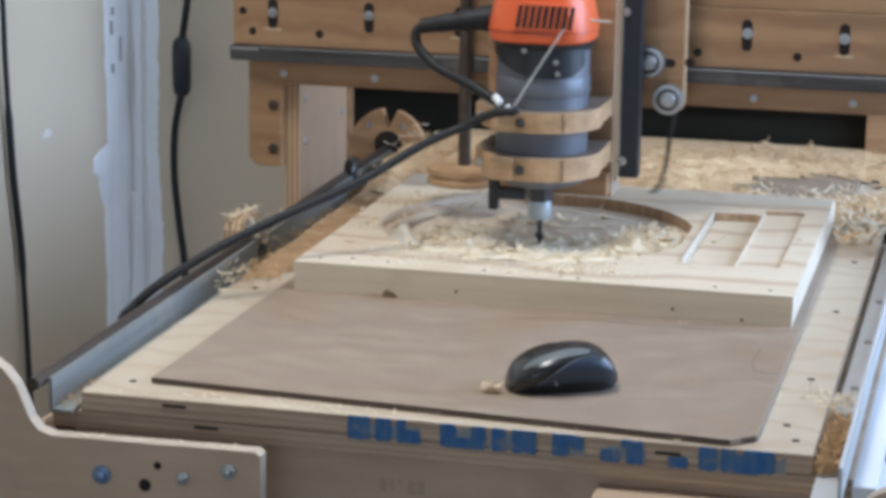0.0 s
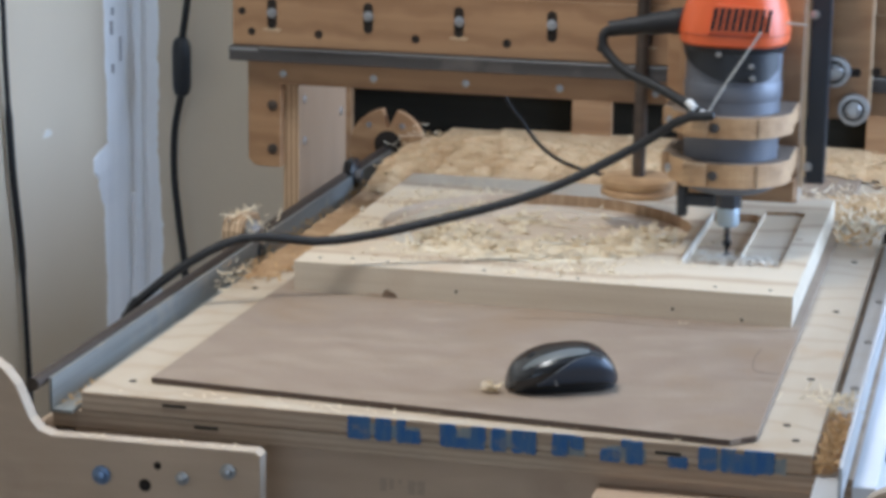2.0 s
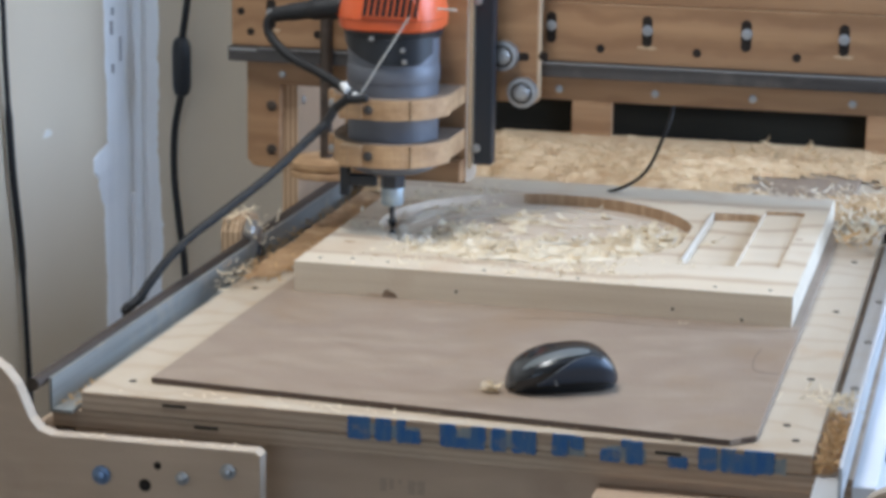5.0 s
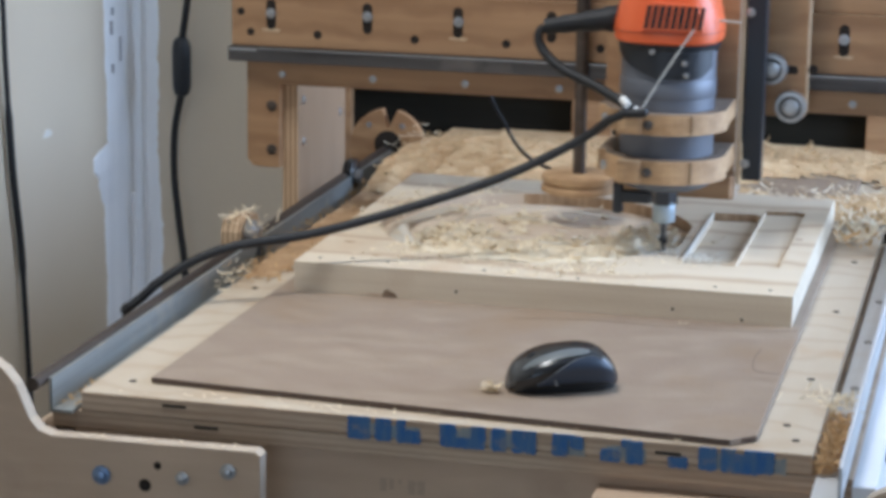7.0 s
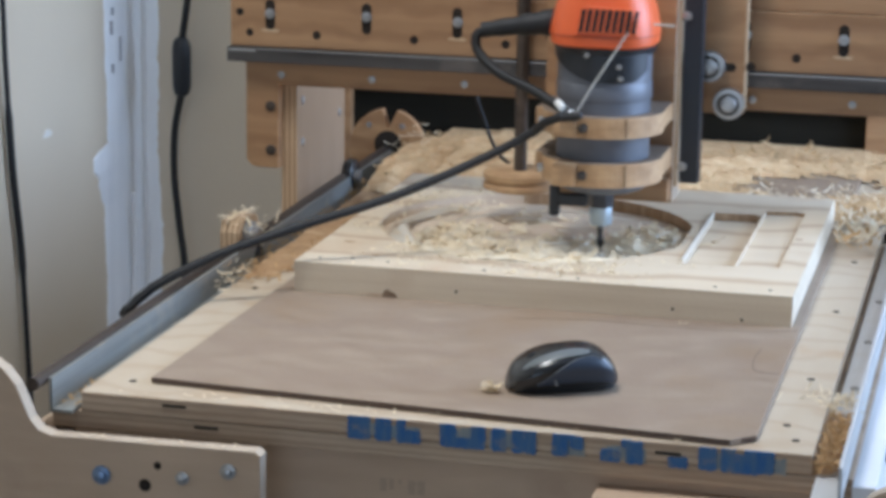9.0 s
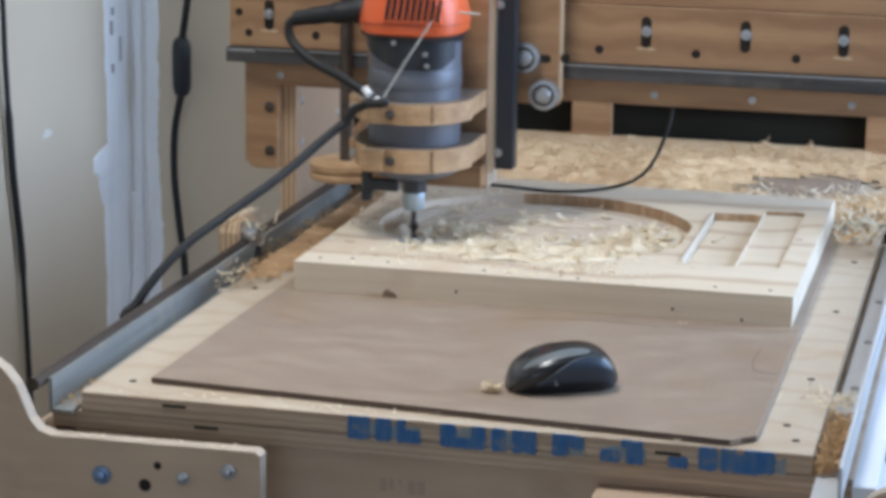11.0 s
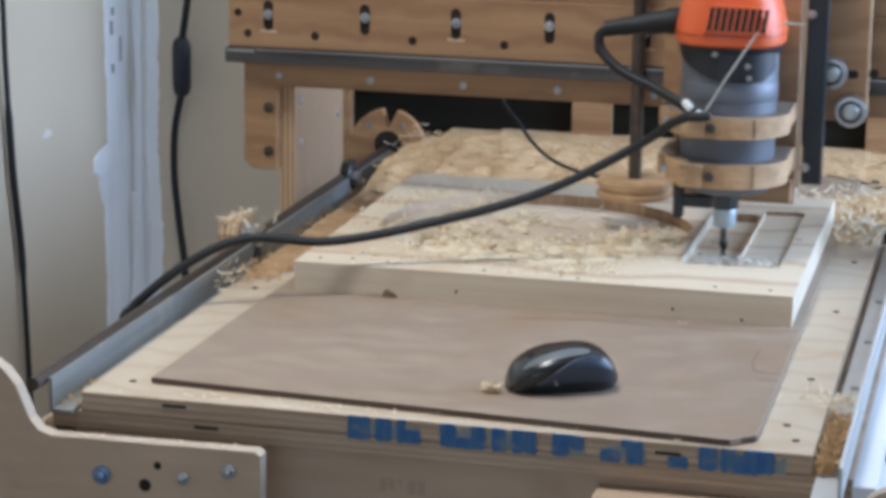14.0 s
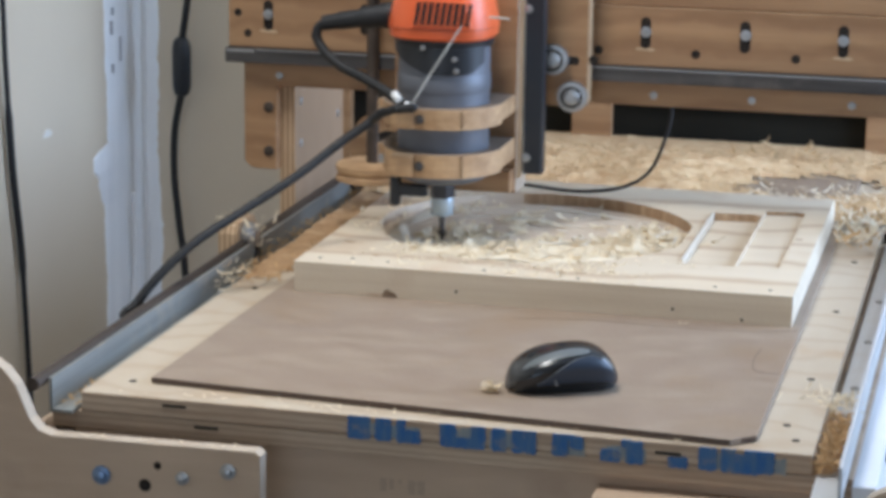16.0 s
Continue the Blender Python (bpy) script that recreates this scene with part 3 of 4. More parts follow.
def sawdust():
    """Brown sawdust spread along the board beside the block."""
    bm = bmesh.new()
    grid = {}
    for i in range(31):
        for j in range(151):
            x, y = -.0775 + .0755 * i / 30, .03 + .60 * j / 150
            d = .25 + .9 * noise.noise((x * 22, y * 10, 3)) + .4 * noise.noise((x * 80, y * 60, 4)) + .35 * min(1, (y - .03) / .15) - .3 * max(0, .12 - y) / .09
            if d > .1:
                z = -.006 + .0004 + min(.0035, (d - .1) * .004)
                grid[i, j] = bm.verts.new((x, y, z))
    for (i, j) in list(grid):
        q = [grid.get(k) for k in ((i, j), (i + 1, j), (i + 1, j + 1), (i, j + 1))]
        if all(q):
            bm.faces.new(q)
    tagged(obj("sawdust", bm, DUST, smooth=True), "thin brown sawdust on the board beside the block", "sawdust", kind="stuff")


sawdust()


def pocket_height(x, y):
    """Depth of the loose shavings over the pocket's floor; None where the floor is bare."""
    if x > .375 or (x - CX) ** 2 + (y - CY) ** 2 > (CR + .0055) ** 2:
        return None
    d = .36 + .8 * noise.noise((x * 11, y * 11, 2)) + .35 * noise.noise((x * 30, y * 40, 4))
    d += .5 * max(0.0, min(1.0, (.20 - y) / .08)) - .45 * max(0.0, min(1.0, (y - .25) / .06)) + .35 * max(0.0, min(1.0, (x - .27) / .05)) * (1 if y < .3 else 0)
    d -= .8 * max(0.0, min(1.0, (.12 - x) / .05)) * max(0.0, min(1.0, (y - .12) / .04))
    d -= .9 * max(0.0, 1 - math.hypot((x - .262) / .085, (y - .285) / .075))
    full = max(0.0, min(1.0, (.15 - y) / .05))
    rim = math.hypot(x - CX, y - CY) / CR
    if rim > .995 and full < .15:
        return None
    over = full * max(0.0, min(1.0, (rim - .84) / .12))
    if d < .12 and over < .3:
        return None
    h = .0188 + min(.0085 + .0035 * full, max(0, d - .12) * (.009 + .010 * full)) * (1 + .25 * noise.noise((x * 70, y * 90, 8)))
    brim = TOP + .0013 * max(0, 1 - max(0, rim - 1) / .03) + .0006 * noise.noise((x * 90, y * 90, 1))
    return h * (1 - over) + brim * over


def pocket_chips():
    rng = random.Random(8)
    bm = bmesh.new()
    grid = {}
    n = 120
    for i in range(n + 1):
        for j in range(n + 1):
            x, y = CX - CR + 2 * CR * i / n, CY - CR + 2 * CR * j / n
            h = pocket_height(x, y)
            if h is not None:
                grid[i, j] = bm.verts.new((x, y, h))
    for (i, j) in list(grid):
        q = [grid.get(k) for k in ((i, j), (i + 1, j), (i + 1, j + 1), (i, j + 1))]
        if all(q):
            bm.faces.new(q)
    tagged(obj("shaving_layer", bm, MASS, smooth=True), "matted layer of pale shavings in the round pocket", "wood shavings", kind="stuff")
    pts = []
    while len(pts) < 430:
        a, r = rng.uniform(0, 6.283), CR * math.sqrt(rng.random()) * .98
        x, y = CX + r * math.cos(a), CY + r * math.sin(a)
        h = pocket_height(x, y)
        if h is None and rng.random() > .05:
            continue
        if x < .374:
            pts.append((x, y, (h or .0188) + rng.uniform(-.0005, .002)))
    shavings("wood_shavings", "curled pale shavings lying in the round pocket", pts, .0185, 9, SHAVE, .5, 2.0)
    # long curls that follow the cutter's rounds
    v, f = [], []
    rounds = [(CX, CY, CR - .026 - .003 * k, 128 + 9 * k, 92 - 9 * k, .0188, .024 - .003 * k) for k in range(3)]
    rounds += [(CX, CY, CR - .010 - .004 * k, 150 + 13 * k, 40 + 8 * k, .0188, .008) for k in range(3)]
    rounds += [(CX + rng.uniform(-.02, .02), CY + rng.uniform(-.02, .02), rng.uniform(.03, .145), rng.uniform(0, 360), rng.uniform(12, 45), .0195, .0045) for _ in range(22)]
    rounds += [(CX, CY, rng.uniform(.05, .160), rng.uniform(20, 240), rng.uniform(20, 70), .0190, rng.uniform(.0016, .003)) for _ in range(20)]
    for cx, cy, r, a0, span, z, w in rounds:
        n, base = 16, len(v)
        for k in range(n + 1):
            a = radians(a0 + span * k / n)
            rr = r + .003 * noise.noise((k * .3, r * 90, a0))
            taper = math.sin(math.pi * (.06 + .88 * k / n)) ** .5
            x, y = cx + rr * math.cos(a), cy + rr * math.sin(a)
            x = min(x, .372)
            zz = max(z, (pocket_height(x, y) or 0) + .0015)
            v += [(x, y, zz + w * .45 * taper), (x + w * .5 * taper * math.cos(a), y + w * .5 * taper * math.sin(a), zz)]
        f += [(base + 2 * k, base + 2 * k + 1, base + 2 * k + 3, base + 2 * k + 2) for k in range(n)]
    # white strip along the ridge between pocket and recess
    base = len(v)
    for k in range(21):
        y = .118 + .25 * k / 20
        x = .3885 + .0012 * noise.noise((k * .4, 3, 7))
        v += [(x, y, TOP + .0004), (x + .0022, y, TOP + .0028 + .0012 * noise.noise((k * .5, 1, 2))), (x + .0042, y, TOP - .0010)]
    for k in range(20):
        for j in (0, 1):
            i = base + 3 * k + j
            f.append((i, i + 1, i + 4, i + 3))
    me = bpy.data.meshes.new("long_shavings")
    me.from_pydata(v, [], f)
    me.materials.append(WHITE_CHIP)
    me.shade_smooth()
    tagged(new("long_shavings", me), "long white curls in the pocket and a white strip along the ridge", "wood shavings", kind="stuff")
    pts = [(rng.uniform(-.08, .10), -.444 + rng.uniform(-.006, .006), -.026) for _ in range(26)]
    shavings("wood_shavings", "small chips on the front panel's edge", pts, .006, 17)
    pts = []
    for cx, cy, s, n in ((.035, .20, .02, 60), (.05, .33, .03, 120), (.09, .40, .03, 90), (.478, .155, .010, 22), (.40, .25, .02, 18), (.42, .12, .02, 16), (.30, .062, .03, 90), (.22, .060, .05, 150), (.12, .085, .03, 70)):
        for _ in range(n):
            x, y = rng.gauss(cx, s), rng.gauss(cy, s)
            if 0 < x < .515 and 0 < y < .48:
                z = TOP if (x - CX) ** 2 + (y - CY) ** 2 > CR ** 2 and not (.385 < x < .495 and .11 < y < .4) else .0232
                pts.append((x, y, z + .0005))
    shavings("wood_shavings", "loose pale shavings on top of the block", pts, .0075, 10, SHAVE, 1.2, 1.8)
    for n, mat, seed, lab in ((120, SHAVE, 12, "pile of pale curls beside the block"), (60, GOLD, 24, "golden curls among the pile beside the block")):
        pts = [(rng.gauss(.556, .015), rng.gauss(.46, .045), rng.uniform(-.004, .020)) for _ in range(n)]
        shavings("wood_shavings", lab, pts, .0155, seed, mat, 2.4, 1.2)
    pts = [(rng.uniform(.581, .603), rng.uniform(-.40, -.25), -.019 + rng.random() * .012) for _ in range(900)]
    shavings("wood_shavings", "golden shavings filling the rail channel", pts, .0075, 13, GOLD, 2.0)
    pts = [(rng.gauss(.588, .010), rng.gauss(-.235, .014), rng.uniform(-.012, .002)) for _ in range(60)] + [(rng.gauss(.563, .012), rng.gauss(-.215, .012), -.0055) for _ in range(16)]
    shavings("wood_shavings", "white curls at the mouth of the rail channel", pts, .011, 19, SHAVE, 2.0)
    pts = [(rng.gauss(-.07, .01), rng.gauss(.06, .03), rng.uniform(-.004, .008)) for _ in range(60)]
    shavings("wood_shavings", "pale curls caught beside the rail", [(rng.gauss(-.083, .007), rng.gauss(.045, .028), rng.uniform(-.006, .006)) for _ in range(46)], .012, 23, SHAVE, 2.5)
    pts += [(rng.uniform(-.10, -.08), rng.uniform(-.39, -.30), -.019) for _ in range(50)]
    pts += [(rng.gauss(-.035, .02), rng.uniform(.05, .5), -.004) for _ in range(260)]
    pts += [(rng.gauss(-.094, .006), rng.uniform(.10, .62), rng.uniform(-.018, -.006)) for _ in range(300)]
    shavings("wood_shavings", "brownish dust and shavings along the rail", pts, .008, 14, GOLD)
    pts = [(.2825 + rng.gauss(0, .0045), -.305 + rng.gauss(0, .004), rng.uniform(.001, .009)) for _ in range(34)]
    shavings("wood_shavings", "small pale curl of shavings beside the mouse", pts, .0062, 15, SHAVE, 2.5, 2.4)
    pts = [(rng.uniform(-.05, .5), -.362 - .026 * rng.random(), -.0045) for _ in range(54)] + [(.535 + rng.gauss(0, .02), -.35 + rng.gauss(0, .02), -.004) for _ in range(5)]
    pts += [(.41, -.02, .001), (.415, -.022, .002), (.42, -.018, .001)]
    shavings("wood_shavings", "few stray chips along the sheet's edge", pts, .007, 16)


pocket_chips()


# ---- computer mouse ----
def computer_mouse():
    e = thing("computer_mouse", "black wireless computer mouse with a glossy top", "computer mouse", (.340, -.2715, 0))
    e.rotation_euler = (0, 0, radians(27))

    def skin(u, s, grow=0.0):
        """A point of the shell: u along it (-1 the buttons, 1 the palm), s round it from side to side; the flanks tuck in at the foot."""
        tuck = max(0, (abs(s) - .64) / .36)
        u = u * (1 - .13 * tuck ** 1.5)
        w = .0325 * max(0, 1 - abs(u) ** 3.0) ** .5 * (1 - .06 * math.cos(u * 2.2)) + grow
        t = (u - .24) / (1.24 if u < .24 else .76)
        h = .0412 * max(0, 1 - abs(t) ** (2.1 if t < 0 else 2.5)) ** (.46 if t < 0 else .5) + grow
        side = abs(math.sin(min(1, abs(s) / .72) * math.pi / 2)) ** .9 * (1 - .34 * tuck ** 1.5)
        rise = math.cos(min(1, abs(s)) * math.pi / 2) ** .70
        return Vector((u * .0520, w * math.copysign(side, s), max(.0012 * (1 - .5 * (abs(s) > .95)), h * rise)))

    def shell(f0, f1, low, high, grow=0.0, n=34, m=22):
        b = bmesh.new()
        rows = []
        for i in range(n + 1):
            u = -1 + 2 * (f0 + (f1 - f0) * i / n)
            a, c = low(i / n), high(i / n)
            rows.append([b.verts.new(skin(u, a + (c - a) * j / m, grow)) for j in range(m + 1)])
        for a, c in zip(rows, rows[1:]):
            for j in range(m):
                b.faces.new((a[j], a[j + 1], c[j + 1], c[j]))
        return b

    brow = lambda f: -.88 + .46 * max(0, math.sin(math.pi * (.02 + .96 * f) ** 1.5)) ** .8
    tip = lambda f: max(0, 1 - abs(2 * f - 1) ** 4) ** .5
    part("body", shell(0, 1, lambda f: -1, lambda f: 1), GLOSS, e, "glossy black body", True)
    part("side_grip", shell(.20, .96, lambda f: -.90, brow, .0007), GRIP_SHEEN, e, "black side grip with blue window sheen in its colour", True)
    part("button_cover", shell(.03, .46, lambda f: -.10 - .50 * tip(f), lambda f: -.10 + .70 * tip(f), .0005), GLOSS, e, "glossy black button cover", True)
    part("centre_strip", shell(.10, .70, lambda f: -.30 - .10 * tip(f), lambda f: -.30 + .10 * tip(f), .0011), GREYPL, e, "grey centre strip, lightened for its reflection", True)
    # light streak along the grip's border, drawn as a thin grey tube
    rim = [skin(-1 + 2 * (.20 + .76 * k / 34), brow(k / 34), .0008) for k in range(35)]
    part("sheen_line", tube(rim, .0006, 6), SHEEN_GREY, e, "thin grey sheen line round the grip", True)
    part("scroll_wheel", lathe([(.0075, -.003), (.0095, -.0018), (.0095, .0018), (.0075, .003)], "y", (-.026, -.002, .0255), 20), RUBBER, e, "", True)
    part("logo_mark", join(box(-.0150, -.0125, -.0330, -.0300, .0115, .0130, .0004), box(-.0155, -.0135, -.0330, -.0298, .0145, .0158, .0004)), ZINC, e, "small pale mark")


computer_mouse()


# ---- back frame of the machine ----
def back_frame():
    e = thing("back_frame", "brown plywood back frame with black panels", "machine frame")
    y = .985
    # panel and posts run up unseen to .44, blocking window light from the wall
    part("black_panel", box(-.30, .80, y + .02, y + .03, -.1, .44, 0), PANEL, e, "matt black back panel")
    for x0, x1 in ((-.30, -.226), (.104, .161), (.521, .80)):
        part("post", box(x0, x1, y, y + .018, -.06, .44, .001), PLY, e)
    part("raised_bar", box(-.30, .80, y - .0005, y + .0175, .060, .44, .001), PLY, e)
    d = thing("rod_disc", "round notched plywood disc holding the guide rod", "rod holder")
    cx, cz = -.108, .011
    out = circle(cx, cz, .052, 40, 97, 443)
    out += [(cx + .0035, cz + .026), (cx - .0005, cz + .026)]
    part("disc", prism(out, .755, .771, bevel=.001), PLY, d)
    part("hole", lathe([(.019, .754), (.019, .7545)], "y", (cx + .002, 0, cz + .004), 20), HOLE, d)
    for x, z in ((-.025, .03), (.022, .03)):
        part("screw", lathe([(.004, .7545), (.003, .752)], "y", (cx + x, 0, cz + z), 10), ZINC, d)
    rng = random.Random(3)
    pts = [(cx + .048 + rng.gauss(0, .016), .745 + rng.gauss(0, .010), .026 + rng.gauss(0, .010)) for _ in range(34)]
    shavings("wood_shavings", "tuft of shavings caught on the disc", pts, .012, 18)


back_frame()


# ---- gantry (moves slowly towards the viewer) ----
SLOT_X = (-0.1377, -0.0197, 0.0893, 0.1995, 0.3103, 0.4227, 0.5316, 0.6405)


def gantry():
    g = thing("gantry", "brown plywood gantry of a home-made milling machine", "gantry")
    # lower board with legs
    out = [(-.164, .0585), (-.171, .066), (-.171, .186), (.672, .186), (.672, .06), (.665, .055), (.60, .055), (.60, .1585), (-.131, .1585), (-.131, .0565), (-.156, .0565)]
    part("lower_board", prism(out, .360, .378, bevel=.0008), PLY, g)
    # slotted upper board
    b = faces_material(prism([(-.187, .204), (-.187, .2715), (.69, .2715), (.69, .204)], .352, .37, bevel=.0008), lambda f: f.normal.z > .7, 1)
    part("slotted_board", b, [PLY, CLAMP_EDGE], g)
    part("upper_board", prism([(-.187, .2722), (-.187, .335), (.69, .335), (.69, .2722)], .355, .373, bevel=.0008), PLY, g)
    part("steel_rail", box(-.188, .695, .341, .3595, .1865, .2035, .0008), STEEL, g, "dull grey steel rail")
    # bright strips put the highlight on the rail's worn edge and end
    part("worn_edge_highlight", box(-.150, .694, .3404, .3412, .2018, .2032, .0002), ZINC, g, "worn rail edge with its highlight")
    part("rail_tip", box(-.186, -.152, .3402, .342, .199, .2025, .0004), ZINC, g, "worn rail end with its highlight")
    for k in range(8):
        x = SLOT_X[k]
        part("slot", prism([(x + .0058 * math.cos(radians(a)), .2425 + (.0120 if a <= 180 else -.0120) + .0058 * math.sin(radians(a))) for a in range(0, 361, 20)], .3512, .3519), HOLE, g)
        part("bolt", lathe([(.0062, .3518), (.0062, .3504), (.0060, .3500), (.0042, .3500), (.0042, .3465), (.0034, .346), (.0022, .346), (.0020, .3474)], "y", (x + .0004 * (k % 3), 0, .2435 + .0012 * (k % 2)), 14), ZINC, g, "zinc bolt and washer", True)
        if k % 2 == 0:
            part("worn_mark", prism([(x - .010, .2225), (x + .009, .2215), (x + .012, .2245), (x + .002, .2260), (x - .011, .2250)], .3516, .3522), CLAMP, g, "pale scuff under the slot")
        part("hole", lathe([(.0050, .3514), (.0050, .3518)], "y", (x + .0575, 0, .2205), 16), HOLE, g)
        x = -.015 + .1118 * (k - 1)
        part("screw", lathe([(.0048, .3596), (.0042, .358), (.002, .3575)], "y", (x + .0, 0, .170), 12), ZINC, g, "", True)
    for x, z in ((-.175, .2445), (-.163, .2205)):
        part("hole", lathe([(.0046, .3512), (.0046, .3518)], "y", (x, 0, z), 14), HOLE, g)
    for z in (.132, .079):
        part("bolt", lathe([(.0062, .3598), (.0062, .358), (.0035, .357)], "y", (-.140, 0, z), 12), ROD, g, "dark brown recessed bolt", True)
    # side plates with layered front edge
    for x0, x1, y1, z1 in ((-.133, -.113, .580, .30), (.640, .660, .425, .30)):
        b = faces_material(box(x0, x1, .3785, y1, -.02, z1, .0008), lambda f: abs(f.normal.y) > .7, 1)
        part("side_plate", b, [PLY_PALE, EDGE_X], g, "pale plywood side plate with layered edge")
    for y, z in ((.40, .134), (.40, .083), (.555, .140), (.555, .094)):
        part("screw", lathe([(.0056, -.1132), (.0052, -.1118), (.003, -.1108)], "x", (0, y, z), 10), ZINC, g, "", True)
    # feet and bearings on the rods
    for s, xr in ((1, -.122), (-1, .622)):
        part("foot_board", box(xr - .016, xr + .006, .20, .60, -.036, -.019, .001), PLY_DARK, g)
    part("bearing_block", prism([(.166, -.05), (.166, .020), (.174, .032), (.205, .034), (.228, .030), (.235, .020), (.235, -.05)], -.137, -.114, "x", .001), EDGE_X, g, "layered plywood bearing block")
    part("bearing", lathe([(.006, -.1135), (.015, -.1135), (.0155, -.111), (.0155, -.104), (.011, -.102), (.009, -.098), (.004, -.097)], "x", (0, .190, .014), 20), ZINC, g, "", True)
    part("bearing_cap", lathe([(.012, -.1135), (.0125, -.100), (.009, -.097)], "x", (0, .192, -.010), 18), BLACK, g, "black bearing", True)
    part("bearing", lathe([(.006, -.112), (.019, -.112), (.021, -.109), (.021, -.101), (.015, -.097), (.007, -.096)], "x", (0, .585, .008), 20), GLOSS, g, "black roller bearing", True)
    # bright zinc disc set on the bearing as its highlight
    part("bearing_glint", lathe([(.009, -.097), (.009, -.091), (.004, -.090)], "x", (0, .578, .007), 8), ZINC, g, "", True)
    return g


GANTRY = gantry()
_r = random.Random(21)
CHIPS = shavings("wood_shavings", "tuft of shavings on the bearing block", [(_r.uniform(-.134, -.117), _r.uniform(.170, .232), .030 + _r.uniform(-.006, .009)) for _ in range(34)] +
                 [(-.103 + _r.gauss(0, .007), _r.uniform(.165, .235), .018 + _r.gauss(0, .011)) for _ in range(38)], .015, 22, SHAVE, 2.6, .7)


# ---- carriage (its origin is the cutter's axis) ----
def carriage():
    c = thing("carriage", "plywood carriage with rollers and a black slide rail", "carriage")
    part("back_plate", box(-.085, .139, .314, .332, .160, .355, .001), PLY, c)
    part("back_plate_step", box(.139, .1405, .3145, .331, .165, .355, .0003), CLAMP, c)
    for x, z in ((.101, .2135), (.124, .1725)):
        r = part("roller", lathe([(.006, .313), (.0165, .313), (.0175, .311), (.0175, .304), (.0165, .302), (.010, .3015), (.0085, .299), (.0055, .2985), (.005, .296)], "y", (x, 0, z), 28), ZINC, c, "zinc washer and roller", True)
        part("roller_hub", lathe([(.0125, .3022), (.0125, .3008), (.0105, .3004), (.0100, .3014), (.0088, .3014), (.0086, .2994)], "y", (x, 0, z), 24), STEEL, r, "dark washer", True)
    part("axle_hole", prism([(.113, .208), (.128, .208), (.130, .2125), (.128, .217), (.113, .217)], .3128, .3139), HOLE, c)
    part("axle_hole", lathe([(.0055, .3131), (.0055, .3139)], "y", (.146, 0, .214), 14), HOLE, c)
    # lead screw and its wooden pulley
    part("lead_screw", lathe([(.0075, .070), (.0075, .36)], "z", (-.117, .335, 0), 14), ROD, c, "brown upright lead screw", True)
    part("pulley", lathe([(.038, .056), (.043, .058), (.043, .063), (.040, .065), (.040, .068), (.043, .070), (.043, .076), (.039, .078)], "z", (-.117, .335, 0), 48), CLAMP_EDGE, c, "round wooden pulley", True)
    return c


CARRIAGE = carriage()


def z_slide():
    c = thing("tool_slide", "upright plywood tool slide with two router clamps", "tool slide")
    # right edge gets the pale ply colour for the window light on it
    b = faces_material(box(-.068, .066, .283, .336, .061, .35, .001), lambda f: f.normal.x > .7, 1)
    part("slide_board", b, [PLY, EDGE_PALE], c)
    part("slide_rail", box(.072, .093, .292, .312, .082, .35, .001), RAIL, c, "black painted slide rail")
    part("slide_rail_edge", box(.0665, .0700, .288, .300, .078, .35, .0006), CLAMP, c, "pale wooden strip")
    for z in (.101, .268):
        part("bolt", lathe([(.005, .2915), (.005, .289), (.0025, .288)], "y", (.0755, 0, z), 12), ZINC, c, "", True)
    part("bottom_block", box(-.055, .064, .262, .2825, .065, .090, .001), PLY, c)
    cy = .21
    for z0, z1 in ((.1530, .1750), (.1005, .1258)):
        back = [(-.073, cy + .0725), (-.073, cy - .004), (-.0515, cy - .001)] + [(.0515 * math.cos(radians(a)), cy + .0515 * math.sin(radians(a))) for a in range(176, 0, -8)]
        back += [(.0515, cy + .001), (.0640, cy + .001), (.0640, cy + .0725)]
        front = [(r * math.cos(radians(a)), cy + r * math.sin(radians(a))) for r, rng_ in ((.0655, range(186, 361, 6)), (.0515, range(358, 185, -6))) for a in rng_]
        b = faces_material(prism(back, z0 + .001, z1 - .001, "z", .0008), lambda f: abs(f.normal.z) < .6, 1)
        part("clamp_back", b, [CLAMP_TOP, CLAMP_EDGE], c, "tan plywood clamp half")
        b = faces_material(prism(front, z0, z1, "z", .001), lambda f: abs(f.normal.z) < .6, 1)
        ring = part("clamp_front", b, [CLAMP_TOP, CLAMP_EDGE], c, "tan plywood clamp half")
        zc = (z0 + z1) / 2
        ear = faces_material(box(-.042, -.0165, cy - .0695, cy - .052, z0 + .0006, z1 - .0006, .002), lambda f: abs(f.normal.z) < .6, 1)
        part("clamp_ear", ear, [CLAMP, CLAMP_EDGE], ring, "end-grain clamp block", True)
        part("ear_groove", box(-.0325, -.0315, cy - .0702, cy - .0685, z0 + .003, z1 - .003, 0), CUT, ring)
        part("clamp_gap", box(.034, .0347, cy - .0568, cy - .053, z0 + .001, z1 - .001, 0), HOLE, ring)
        part("clamp_bolt", lathe([(.0052, -.002), (.0052, -.0035), (.0035, -.004), (.003, -.0055)], "y", (-.010, cy - .0630, zc), 12), STEEL, ring, "", True)
        part("clamp_nut", lathe([(.005, -.004), (.005, .004)], "x", (-.062, cy - .022, zc - .002), 8), ZINC, ring, "", True)
    return c


SLIDE = z_slide()


